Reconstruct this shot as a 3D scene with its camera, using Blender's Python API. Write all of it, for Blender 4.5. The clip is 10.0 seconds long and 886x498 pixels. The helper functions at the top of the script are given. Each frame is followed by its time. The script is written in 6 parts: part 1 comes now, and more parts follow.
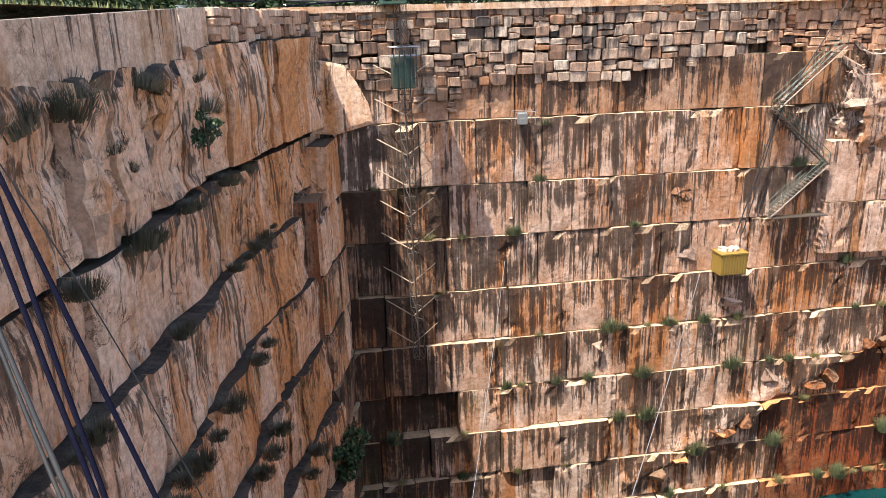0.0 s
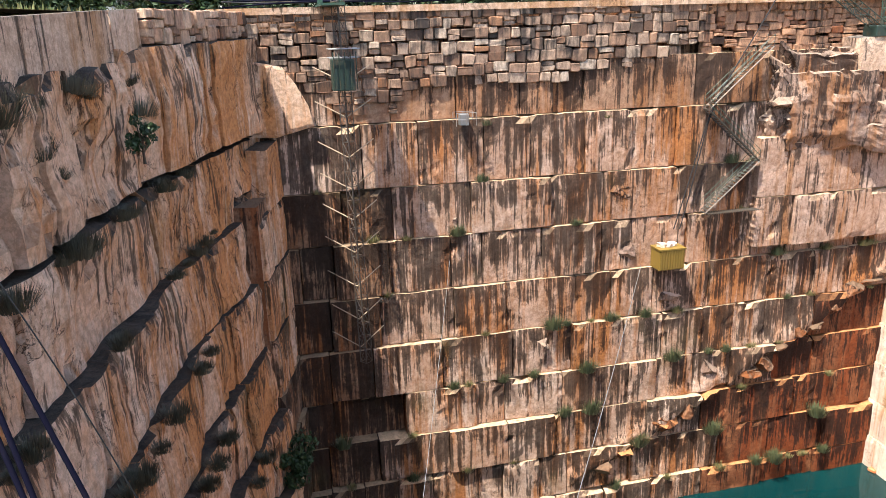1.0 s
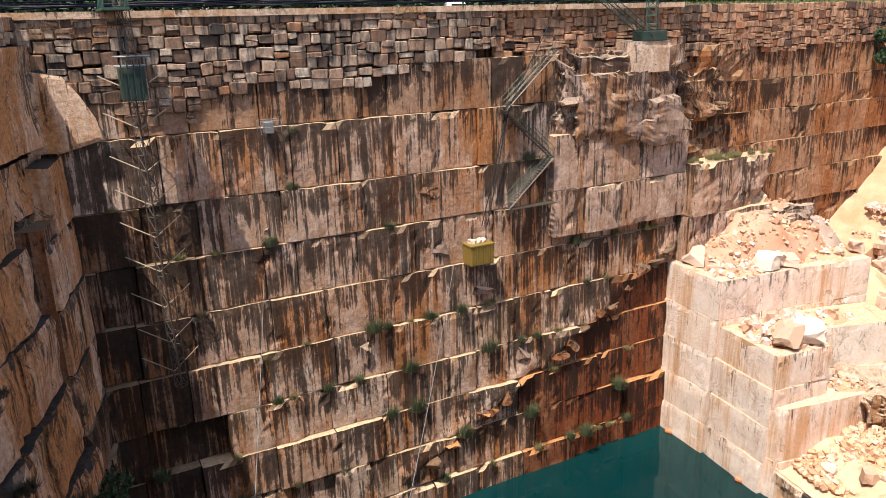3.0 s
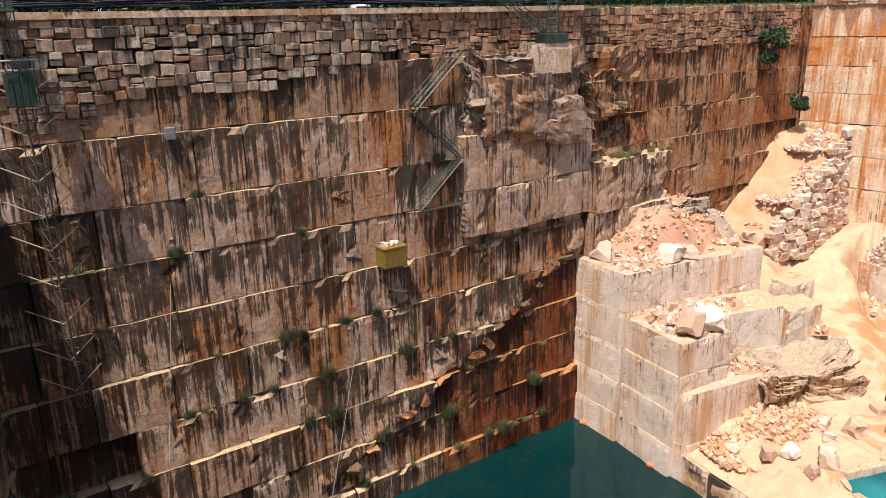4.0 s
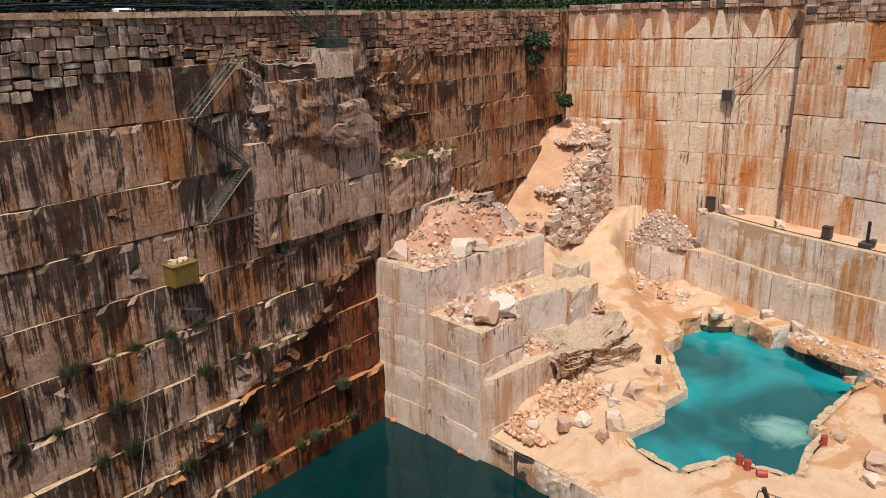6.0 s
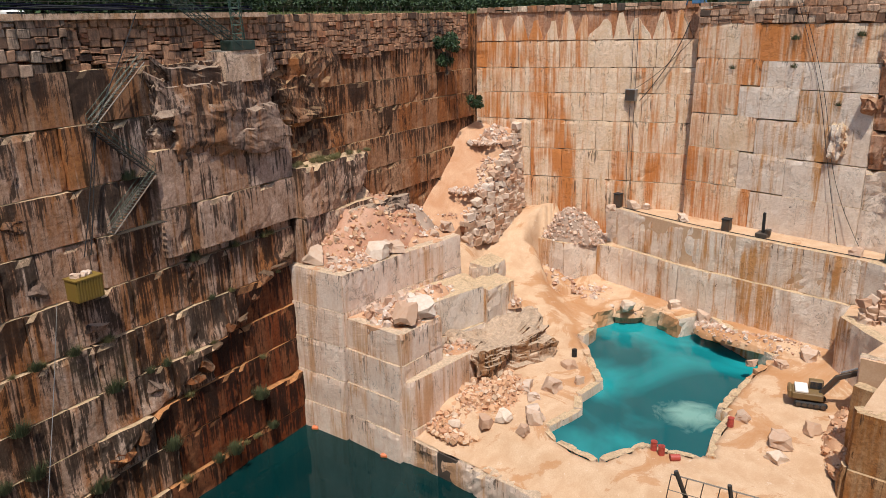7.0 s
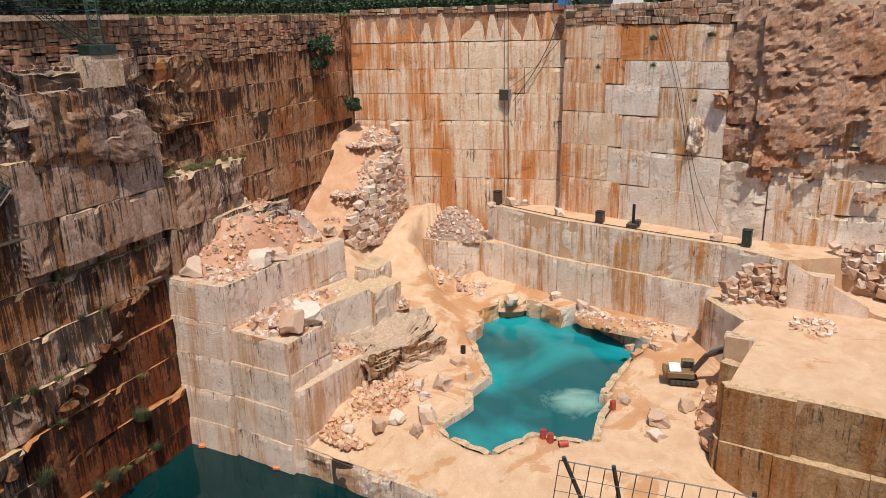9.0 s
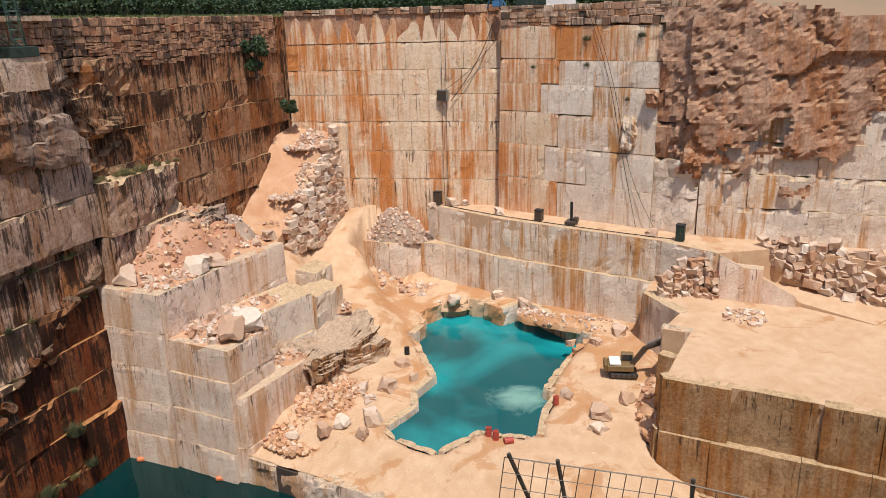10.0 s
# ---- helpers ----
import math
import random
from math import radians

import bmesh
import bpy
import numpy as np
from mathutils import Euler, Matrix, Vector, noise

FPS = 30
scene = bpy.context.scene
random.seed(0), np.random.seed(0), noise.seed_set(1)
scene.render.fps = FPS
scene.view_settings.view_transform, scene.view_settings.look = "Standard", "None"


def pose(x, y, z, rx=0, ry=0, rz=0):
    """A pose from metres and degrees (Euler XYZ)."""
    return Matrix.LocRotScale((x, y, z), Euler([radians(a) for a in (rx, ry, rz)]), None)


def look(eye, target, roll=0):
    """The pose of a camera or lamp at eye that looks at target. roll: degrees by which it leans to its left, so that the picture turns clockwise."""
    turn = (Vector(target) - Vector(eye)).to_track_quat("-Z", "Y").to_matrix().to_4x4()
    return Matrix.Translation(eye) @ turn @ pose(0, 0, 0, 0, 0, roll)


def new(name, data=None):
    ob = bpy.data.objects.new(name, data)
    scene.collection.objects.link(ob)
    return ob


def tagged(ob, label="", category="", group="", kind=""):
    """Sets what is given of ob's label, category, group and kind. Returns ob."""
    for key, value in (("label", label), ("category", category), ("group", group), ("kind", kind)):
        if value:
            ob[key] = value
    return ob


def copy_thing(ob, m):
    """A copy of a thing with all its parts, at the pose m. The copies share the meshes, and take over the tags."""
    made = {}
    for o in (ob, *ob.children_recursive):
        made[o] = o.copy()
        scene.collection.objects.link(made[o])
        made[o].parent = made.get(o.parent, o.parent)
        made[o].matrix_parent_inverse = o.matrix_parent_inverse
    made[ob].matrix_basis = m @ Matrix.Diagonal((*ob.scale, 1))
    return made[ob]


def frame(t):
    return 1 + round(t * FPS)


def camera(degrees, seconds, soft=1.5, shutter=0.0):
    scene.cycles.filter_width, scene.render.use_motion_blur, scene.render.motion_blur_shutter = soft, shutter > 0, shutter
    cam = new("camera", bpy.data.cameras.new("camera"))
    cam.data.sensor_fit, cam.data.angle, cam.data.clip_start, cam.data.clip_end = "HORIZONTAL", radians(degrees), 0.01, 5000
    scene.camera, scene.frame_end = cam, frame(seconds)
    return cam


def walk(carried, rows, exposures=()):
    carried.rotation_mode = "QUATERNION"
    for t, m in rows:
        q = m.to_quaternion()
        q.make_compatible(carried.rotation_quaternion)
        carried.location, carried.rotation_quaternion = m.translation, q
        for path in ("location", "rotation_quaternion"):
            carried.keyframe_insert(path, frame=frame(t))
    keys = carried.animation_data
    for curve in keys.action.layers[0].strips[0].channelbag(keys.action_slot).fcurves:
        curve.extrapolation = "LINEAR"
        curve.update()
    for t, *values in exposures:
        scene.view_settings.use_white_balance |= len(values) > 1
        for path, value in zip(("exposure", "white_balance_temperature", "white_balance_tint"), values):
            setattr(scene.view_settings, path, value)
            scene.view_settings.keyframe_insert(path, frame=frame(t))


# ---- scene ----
# the eye stands on the rim and pans; (seconds, yaw to the right, pitch, roll)
cam = camera(61.2, 10.0, soft=0.8)
PAN = [
    (0.0, -0.46, -16.94, -1.57), (0.5, 0.79, -16.94, -1.63), (1.0, 3.96, -16.94, -1.62), (1.5, 7.69, -16.96, -1.60),
    (2.0, 11.17, -16.93, -1.54), (2.5, 15.02, -16.92, -1.53), (4.0, 25.52, -16.91, -1.45), (4.5, 29.49, -16.94, -1.44),
    (5.0, 33.66, -16.97, -1.48), (5.5, 37.77, -16.99, -1.48), (7.0, 48.25, -17.00, -1.50), (7.5, 51.00, -17.03, -1.50),
    (8.0, 53.17, -17.04, -1.51), (8.5, 55.25, -17.08, -1.52), (9.0, 57.44, -17.09, -1.63), (9.5, 60.25, -17.12, -1.66),
    (10.0, 62.12, -17.15, -1.67),
]
EYE, ARM = 45.0, 0.12


def eye_row(t, yaw, pitch, roll):
    a, p = radians(yaw), radians(pitch)
    eye = Vector((ARM * math.sin(a), ARM * math.cos(a), EYE))
    return t, look(eye, eye + Vector((math.sin(a) * math.cos(p), math.cos(a) * math.cos(p), math.sin(p))), roll)


walk(cam, [eye_row(*r) for r in PAN], exposures=[(0.0, 1.65), (1.0, 1.5), (2.0, 1.25), (2.5, 1.05), (4.0, 0.5), (4.5, 0.34), (5.0, 0.1), (5.5, 0.0), (7.0, 0.0), (10.0, 0.0)])

# ---- world and sun ----
SUN = Vector((1.0, 0.85, -2.9)).normalized()
world = bpy.data.worlds.new("world")
scene.world = world
world.use_nodes = True
wn = world.node_tree.nodes
sky = wn.new("ShaderNodeTexSky")
sky.sky_type, sky.sun_disc = "NISHITA", False
sky.sun_elevation = math.asin(-SUN.z)
sky.sun_rotation = math.atan2(-SUN.x, -SUN.y)
sky.air_density, sky.dust_density = 1.0, 1.5
world.node_tree.links.new(sky.outputs["Color"], wn["Background"].inputs["Color"])
wn["Background"].inputs["Strength"].default_value = 0.15
sun = new("sun", bpy.data.lights.new("sun", "SUN"))
sun.data.energy, sun.data.angle, sun.data.color = 4.4, radians(0.55), (1.0, 0.95, 0.87)
sun.matrix_world = look((0, 0, 120), Vector((0, 0, 120)) + SUN)


# ---- materials ----
class Nodes:
    """A short way to write a node material."""

    def __init__(self, name, rough=0.8, metal=0.0):
        self.m = bpy.data.materials.new(name)
        self.m.use_nodes = True
        self.t = self.m.node_tree
        self.b = self.t.nodes["Principled BSDF"]
        self.b.inputs["Roughness"].default_value = rough
        self.b.inputs["Metallic"].default_value = metal
        self.pos = self.t.nodes.new("ShaderNodeNewGeometry").outputs["Position"]
        self.rnd = self.t.nodes.new("ShaderNodeObjectInfo").outputs["Random"]

    def put(self, a, b):
        if hasattr(a, "is_output"):
            self.t.links.new(a, b)
        else:
            b.default_value = a

    def scaled(self, sx, sy, sz, seed=0.0, own=0.0):
        n = self.t.nodes.new("ShaderNodeMapping")
        self.put(self.pos, n.inputs["Vector"])
        n.inputs["Scale"].default_value = (sx, sy, sz)
        n.inputs["Location"].default_value = (seed, seed * 1.7, seed * 0.6)
        if not own:
            return n.outputs[0]
        a = self.t.nodes.new("ShaderNodeVectorMath")
        a.operation = "MULTIPLY_ADD"
        self.put(self.rnd, a.inputs[0])
        a.inputs[1].default_value = (own, own, own)
        self.put(n.outputs[0], a.inputs[2])
        return a.outputs[0]

    def noise(self, vec, scale=1.0, detail=6.0, rough=0.6, distort=0.0):
        n = self.t.nodes.new("ShaderNodeTexNoise")
        self.put(vec, n.inputs["Vector"])
        n.inputs["Scale"].default_value, n.inputs["Detail"].default_value = scale, detail
        n.inputs["Roughness"].default_value, n.inputs["Distortion"].default_value = rough, distort
        return n.outputs["Fac"]

    def cells(self, vec, scale=1.0, feature="F1", out="Distance"):
        n = self.t.nodes.new("ShaderNodeTexVoronoi")
        n.feature = feature
        self.put(vec, n.inputs["Vector"])
        n.inputs["Scale"].default_value = scale
        return n.outputs[out]

    def ramp(self, fac, *stops):
        n = self.t.nodes.new("ShaderNodeValToRGB")
        e = n.color_ramp.elements
        while len(e) < len(stops):
            e.new(0.5)
        for el, (at, c) in zip(e, stops):
            el.position = at
            el.color = (c, c, c, 1) if isinstance(c, (int, float)) else (*c, 1)
        self.put(fac, n.inputs[0])
        return n.outputs[0]

    def mix(self, fac, a, b, kind="MIX"):
        n = self.t.nodes.new("ShaderNodeMix")
        n.data_type, n.blend_type = "RGBA", kind
        self.put(fac, n.inputs[0])
        for v, s in ((a, n.inputs[6]), (b, n.inputs[7])):
            self.put((*v, 1) if isinstance(v, tuple) else v, s)
        return n.outputs[2]

    def math(self, kind, a, b=0.0):
        n = self.t.nodes.new("ShaderNodeMath")
        n.operation, n.use_clamp = kind, kind in ("ADD", "SUBTRACT")
        self.put(a, n.inputs[0]), self.put(b, n.inputs[1])
        return n.outputs[0]

    def axis(self, which):
        n = self.t.nodes.new("ShaderNodeSeparateXYZ")
        self.put(self.pos, n.inputs[0])
        return n.outputs[which]

    def height(self):
        """How high a point lies on its own block, from 0 to 1."""
        n = self.t.nodes.new("ShaderNodeSeparateXYZ")
        self.put(self.t.nodes.new("ShaderNodeTexCoord").outputs["Generated"], n.inputs[0])
        return n.outputs[2]

    def up(self):
        g = self.t.nodes.new("ShaderNodeNewGeometry")
        n = self.t.nodes.new("ShaderNodeSeparateXYZ")
        self.put(g.outputs["Normal"], n.inputs[0])
        return n.outputs[2]

    def done(self, color, height=None, strength=0.4, depth=0.1, rough=None):
        self.put((*color, 1) if isinstance(color, tuple) else color, self.b.inputs["Base Color"])
        if height is not None:
            n = self.t.nodes.new("ShaderNodeBump")
            n.inputs["Strength"].default_value, n.inputs["Distance"].default_value = strength, depth
            self.put(height, n.inputs["Height"])
            self.put(n.outputs[0], self.b.inputs["Normal"])
        if rough is not None:
            self.put(rough, self.b.inputs["Roughness"])
        return self.m


def quarry_stone(name, pale, mid, rust, dark=(0.028, 0.022, 0.018), wet=0.5, rusty=0.5, dust_or_shade=(0.62, 0.47, 0.32), moss=0.0, seed=0.0, tone=0.3, zone=0.22, veins=0.5, grit=0.6):
    """Sawn marble with run-down stains: wet is the share of black streaks, rusty of orange ones; dust_or_shade colours
    what faces up: dust, and on the ochre wall dark soil with ledge shade.
    """
    k = Nodes(name, 0.78)
    k.b.inputs["Specular IOR Level"].default_value = 0.25
    cloud = k.noise(k.scaled(1, 1, 0.6, seed + 9, 3.0), 0.7, 9, 0.70, 0.6)
    own = k.math("FRACT", k.math("MULTIPLY", k.rnd, 7.31))
    own2 = k.math("FRACT", k.math("MULTIPLY", k.rnd, 23.7))
    col = k.mix(k.ramp(cloud, (0.36, 0.0), (0.60, 1.0)), mid, pale)
    col = k.mix(k.math("MULTIPLY", k.rnd, tone), col, rust)
    high = k.height()
    runs = k.noise(k.scaled(1.5, 1.5, 0.06, seed + 3), 0.9, 8, 0.70, 0.3)
    broad = k.noise(k.scaled(1, 1, 0.30, seed + 21), zone, 4, 0.6, 0.5)
    r = k.math("ADD", k.math("MULTIPLY", runs, 0.5), k.math("MULTIPLY", broad, 0.5))
    r = k.math("ADD", r, k.math("MULTIPLY", own, 0.06))
    col = k.mix(k.ramp(r, (0.60 - 0.22 * rusty, 0.0), (0.69 - 0.20 * rusty, 0.9)), col, rust)
    fine = k.noise(k.scaled(3.0, 3.0, 0.09, seed + 5), 1.0, 10, 0.70, 0.25)
    wide = k.noise(k.scaled(1, 1, 0.55, seed + 31), 0.42, 8, 0.66, 0.8)
    d = k.math("ADD", k.math("MULTIPLY", fine, 0.55), k.math("MULTIPLY", wide, 0.40))
    d = k.math("ADD", d, k.math("MULTIPLY", high, 0.07))
    d = k.math("ADD", d, k.math("MULTIPLY", own2, 0.06))
    col = k.mix(k.ramp(d, (0.645 - 0.13 * wet, 0.0), (0.672 - 0.13 * wet, 0.84), (0.74 - 0.13 * wet, 0.97)), col, k.mix(0.45, dark, k.mix(1.0, col, (0.22, 0.20, 0.18), "MULTIPLY")))
    if moss:
        g = k.noise(k.scaled(1, 1, 0.6, seed + 61), 0.22, 5, 0.65)
        col = k.mix(k.ramp(g, (0.58, 0.0), (0.72, moss)), col, (0.10, 0.095, 0.03))
    vein = k.noise(k.scaled(1, 1, 0.8, seed + 2, 5.0), 0.45, 7, 0.62, 1.4)
    where = k.noise(k.scaled(1, 1, 1, seed + 71, 5.0), 0.35, 3, 0.5)
    grain = k.noise(k.scaled(1, 1, 1, seed + 1), 3.0, 12, 0.78)
    crack = k.math("MULTIPLY", k.ramp(vein, (0.488, 0.0), (0.5, 1.0), (0.512, 0.0)), k.ramp(where, (0.47, 0.0), (0.56, veins)))
    col = k.mix(crack, col, (0.045, 0.03, 0.022))
    pits = k.noise(k.scaled(1, 1, 0.7, seed + 41), 1.3, 8, 0.74, 0.8)
    hole = k.ramp(pits, (0.655, 0.0), (0.68, 0.8))
    col = k.mix(hole, col, (0.04, 0.025, 0.018))
    col = k.mix(k.math("MULTIPLY", k.ramp(grain, (0.43, 0.0), (0.57, 1.0)), grit), col, k.mix(1.0, col, (0.48, 0.42, 0.37), "MULTIPLY"))
    col = k.mix(k.ramp(k.up(), (0.30, 0.0), (0.70, 0.94)), col, k.mix(k.ramp(grain, (0.38, 0.0), (0.62, 1.0)), dust_or_shade, tuple(0.58 * c for c in dust_or_shade)))
    h = k.math("ADD", k.math("MULTIPLY", grain, 0.6), k.math("MULTIPLY", cloud, 0.5))
    h = k.math("SUBTRACT", h, k.math("MULTIPLY", k.math("MAXIMUM", crack, hole), 0.35))
    return k.done(col, h, 0.95, 0.28)


M_FRONT = quarry_stone("stained_marble", (0.68, 0.50, 0.39), (0.45, 0.285, 0.19), (0.40, 0.145, 0.036), dark=(0.010, 0.008, 0.007), wet=0.97, rusty=0.40, dust_or_shade=(0.74, 0.52, 0.32), moss=0.3, tone=0.35)
M_PILLAR = quarry_stone("pink_streaked_marble", (0.62, 0.44, 0.34), (0.42, 0.26, 0.18), (0.36, 0.16, 0.06), dark=(0.016, 0.012, 0.010), wet=0.7, rusty=0.3, dust_or_shade=(0.74, 0.52, 0.32), seed=260)
M_ROCK = quarry_stone("dark_broken_rock", (0.40, 0.25, 0.16), (0.24, 0.12, 0.065), (0.30, 0.10, 0.03), dark=(0.020, 0.015, 0.012), wet=0.6, rusty=0.5, dust_or_shade=(0.20, 0.125, 0.075), seed=220)
M_KNOB = quarry_stone("pink_grey_rock", (0.42, 0.31, 0.25), (0.26, 0.17, 0.125), (0.34, 0.15, 0.06), dark=(0.03, 0.022, 0.02), wet=0.75, rusty=0.3, dust_or_shade=(0.50, 0.36, 0.26), seed=240)
M_LOWER = quarry_stone("rust_marble", (0.30, 0.125, 0.055), (0.17, 0.055, 0.022), (0.22, 0.05, 0.012), dark=(0.011, 0.007, 0.005), wet=0.92, rusty=0.6, dust_or_shade=(0.62, 0.28, 0.11), seed=40)
M_RIGHT = quarry_stone("brown_marble", (0.50, 0.29, 0.17), (0.32, 0.16, 0.085), (0.32, 0.11, 0.03), dark=(0.013, 0.009, 0.007), wet=0.85, rusty=0.5, dust_or_shade=(0.44, 0.27, 0.14), seed=12)
# upward faces near black: dark soil and scrub plus the ledges' painted shade
M_LEFT = quarry_stone("ochre_marble", (0.86, 0.64, 0.48), (0.74, 0.46, 0.29), (0.60, 0.25, 0.08), dark=(0.075, 0.048, 0.032), wet=0.6, rusty=0.55, dust_or_shade=(0.040, 0.036, 0.030), moss=0.4, seed=70, veins=0.9)
M_BACK = quarry_stone("pale_orange_marble", (0.84, 0.66, 0.49), (0.74, 0.52, 0.33), (0.58, 0.185, 0.03), dark=(0.07, 0.045, 0.03), wet=0.05, rusty=0.47, seed=90, tone=0.06, zone=0.13, grit=0.25)
M_GREY = quarry_stone("pale_grey_marble", (0.82, 0.71, 0.60), (0.74, 0.60, 0.48), (0.54, 0.24, 0.06), dark=(0.14, 0.09, 0.06), wet=-0.1, rusty=0.30, dust_or_shade=(0.68, 0.49, 0.30), seed=110, tone=0.15, grit=0.22)
M_QUAY = quarry_stone("brown_sawn_marble", (0.50, 0.34, 0.20), (0.36, 0.215, 0.105), (0.36, 0.15, 0.04), dark=(0.07, 0.045, 0.03), wet=0.3, rusty=0.56, dust_or_shade=(0.66, 0.46, 0.27), seed=130, tone=0.2)
M_BLOCK = quarry_stone("white_sawn_marble", (0.86, 0.71, 0.60), (0.76, 0.56, 0.44), (0.60, 0.33, 0.17), dark=(0.12, 0.085, 0.065), wet=0.12, rusty=0.42, dust_or_shade=(0.70, 0.52, 0.36), seed=150, tone=0.15, grit=0.16)
M_REDROCK = quarry_stone("red_brown_rock", (0.56, 0.36, 0.25), (0.40, 0.21, 0.13), (0.46, 0.19, 0.08), dark=(0.13, 0.06, 0.04), wet=0.15, rusty=0.4, dust_or_shade=(0.50, 0.30, 0.18), seed=170)
M_SHELF = quarry_stone("grey_brown_broken_rock", (0.50, 0.36, 0.26), (0.30, 0.18, 0.11), (0.40, 0.19, 0.07), dark=(0.05, 0.03, 0.02), wet=0.5, rusty=0.45, dust_or_shade=(0.60, 0.44, 0.31), seed=410)
# black-stained marble, its colours also darkened for the shadow in the left corner
M_CORNER_SHADE = quarry_stone("stained_shaded_marble", (0.36, 0.23, 0.15), (0.22, 0.12, 0.07), (0.30, 0.11, 0.03), dark=(0.010, 0.008, 0.007), wet=1.25, rusty=0.4, dust_or_shade=(0.40, 0.27, 0.16), moss=0.3, seed=510)
M_BAND = quarry_stone("board_marked_concrete", (0.46, 0.29, 0.19), (0.30, 0.165, 0.10), (0.34, 0.14, 0.05), dark=(0.014, 0.011, 0.010), wet=0.95, rusty=0.4, dust_or_shade=(0.70, 0.50, 0.30), seed=320, veins=0.2)


def masonry_stone(name, seed=0.0, bright=(1.0, 1.0, 1.0), stain=0.0):
    k = Nodes(name, 0.85)
    tints = ((0.0, (0.05, 0.04, 0.032)), (0.14, (0.20, 0.10, 0.055)), (0.35, (0.40, 0.25, 0.165)), (0.6, (0.54, 0.39, 0.28)), (0.75, (0.34, 0.145, 0.06)), (1.0, (0.62, 0.49, 0.37)))
    c = k.ramp(k.rnd, *[(at, tuple(b * v for b, v in zip(bright, t))) for at, t in tints])
    n = k.noise(k.scaled(1.5, 1.5, 0.7, seed), 1.3, 9, 0.70)
    c = k.mix(k.ramp(n, (0.42, 0.0), (0.60, 0.85)), c, k.mix(0.75, c, (0.08, 0.05, 0.035)))
    runs = k.noise(k.scaled(2.2, 2.2, 0.12, seed + 4), 0.9, 8, 0.68)
    wide = k.noise(k.scaled(1, 1, 0.7, seed + 9), 0.22, 5, 0.6, 0.6)
    d = k.math("ADD", k.math("MULTIPLY", runs, 0.5), k.math("MULTIPLY", wide, 0.5))
    c = k.mix(k.ramp(d, (0.50 - stain, 0.0), (0.58 - stain, 0.88)), c, (0.026, 0.020, 0.017))
    g = k.noise(k.scaled(1, 1, 1, seed), 6.0, 9, 0.76)
    c = k.mix(k.math("MULTIPLY", k.ramp(g, (0.42, 0.0), (0.58, 1.0)), 0.4), c, k.mix(1.0, c, (0.45, 0.38, 0.32), "MULTIPLY"))
    return k.done(c, k.math("ADD", g, n), 0.8, 0.12)


def soil(name, a, b, c, scale=0.5, wet=None, seed=0.0):
    k = Nodes(name, 0.92)
    n = k.noise(k.scaled(1, 1, 1, seed), scale, 7, 0.6, 0.4)
    f = k.noise(k.scaled(1, 1, 1, seed + 5), 7.0, 7, 0.72)
    col = k.mix(k.ramp(n, (0.35, 0.0), (0.65, 1.0)), a, b)
    col = k.mix(k.math("MULTIPLY", k.ramp(f, (0.4, 0.0), (0.7, 1.0)), 0.5), col, c)
    if wet:
        w = k.noise(k.scaled(1, 1, 0.2, seed + 11), 0.16, 8, 0.66, 0.7)
        w = k.math("ADD", w, k.math("MULTIPLY", k.ramp(k.math("DIVIDE", k.axis(0), 100.0), (0.60, 0.0), (0.86, 1.0)), 0.10))
        w = k.math("SUBTRACT", w, k.math("MULTIPLY", k.ramp(k.math("DIVIDE", k.axis(2), 20.0), (0.40, 0.0), (0.55, 1.0)), 0.12))
        col = k.mix(k.ramp(w, (0.560, 0.0), (0.575, 0.55), (0.68, 0.85)), col, wet)
        t = k.noise(k.scaled(1, 1, 1, seed + 19), 1.6, 10, 0.8)
        col = k.mix(k.ramp(t, (0.60, 0.0), (0.66, 0.7)), col, (0.66, 0.55, 0.44))
    return k.done(col, k.math("ADD", f, n), 0.5, 0.08)


M_SAND = soil("pale_sand", (0.60, 0.42, 0.275), (0.50, 0.32, 0.19), (0.42, 0.24, 0.13), wet=(0.40, 0.185, 0.07))
M_SOIL = soil("orange_soil", (0.48, 0.25, 0.13), (0.58, 0.36, 0.22), (0.36, 0.17, 0.09), seed=8)
M_REDSOIL = soil("red_earth", (0.44, 0.21, 0.12), (0.52, 0.31, 0.21), (0.30, 0.13, 0.07), scale=0.35, seed=14)
M_GREYSOIL = soil("grey_weathered_rock", (0.38, 0.29, 0.23), (0.30, 0.21, 0.16), (0.44, 0.30, 0.20), scale=0.4, seed=24)
M_JOINT = soil("dark_joint", (0.06, 0.045, 0.035), (0.10, 0.07, 0.05), (0.04, 0.03, 0.025))
M_EARTH = soil("dry_ground", (0.27, 0.17, 0.10), (0.20, 0.15, 0.085), (0.32, 0.19, 0.11), scale=0.1)
M_MASON = masonry_stone("masonry_stone")
M_MASON_BROWN = masonry_stone("brown_masonry_stone", 31.0, (0.95, 0.68, 0.52), -0.01)
M_MASON_PALE = masonry_stone("pale_masonry_stone", 57.0, (1.3, 1.25, 1.2), -0.06)
M_CONC = quarry_stone("stained_concrete", (0.78, 0.58, 0.44), (0.62, 0.42, 0.29), (0.50, 0.27, 0.13), wet=0.5, rusty=0.4, dust_or_shade=(0.3, 0.26, 0.21), seed=200)


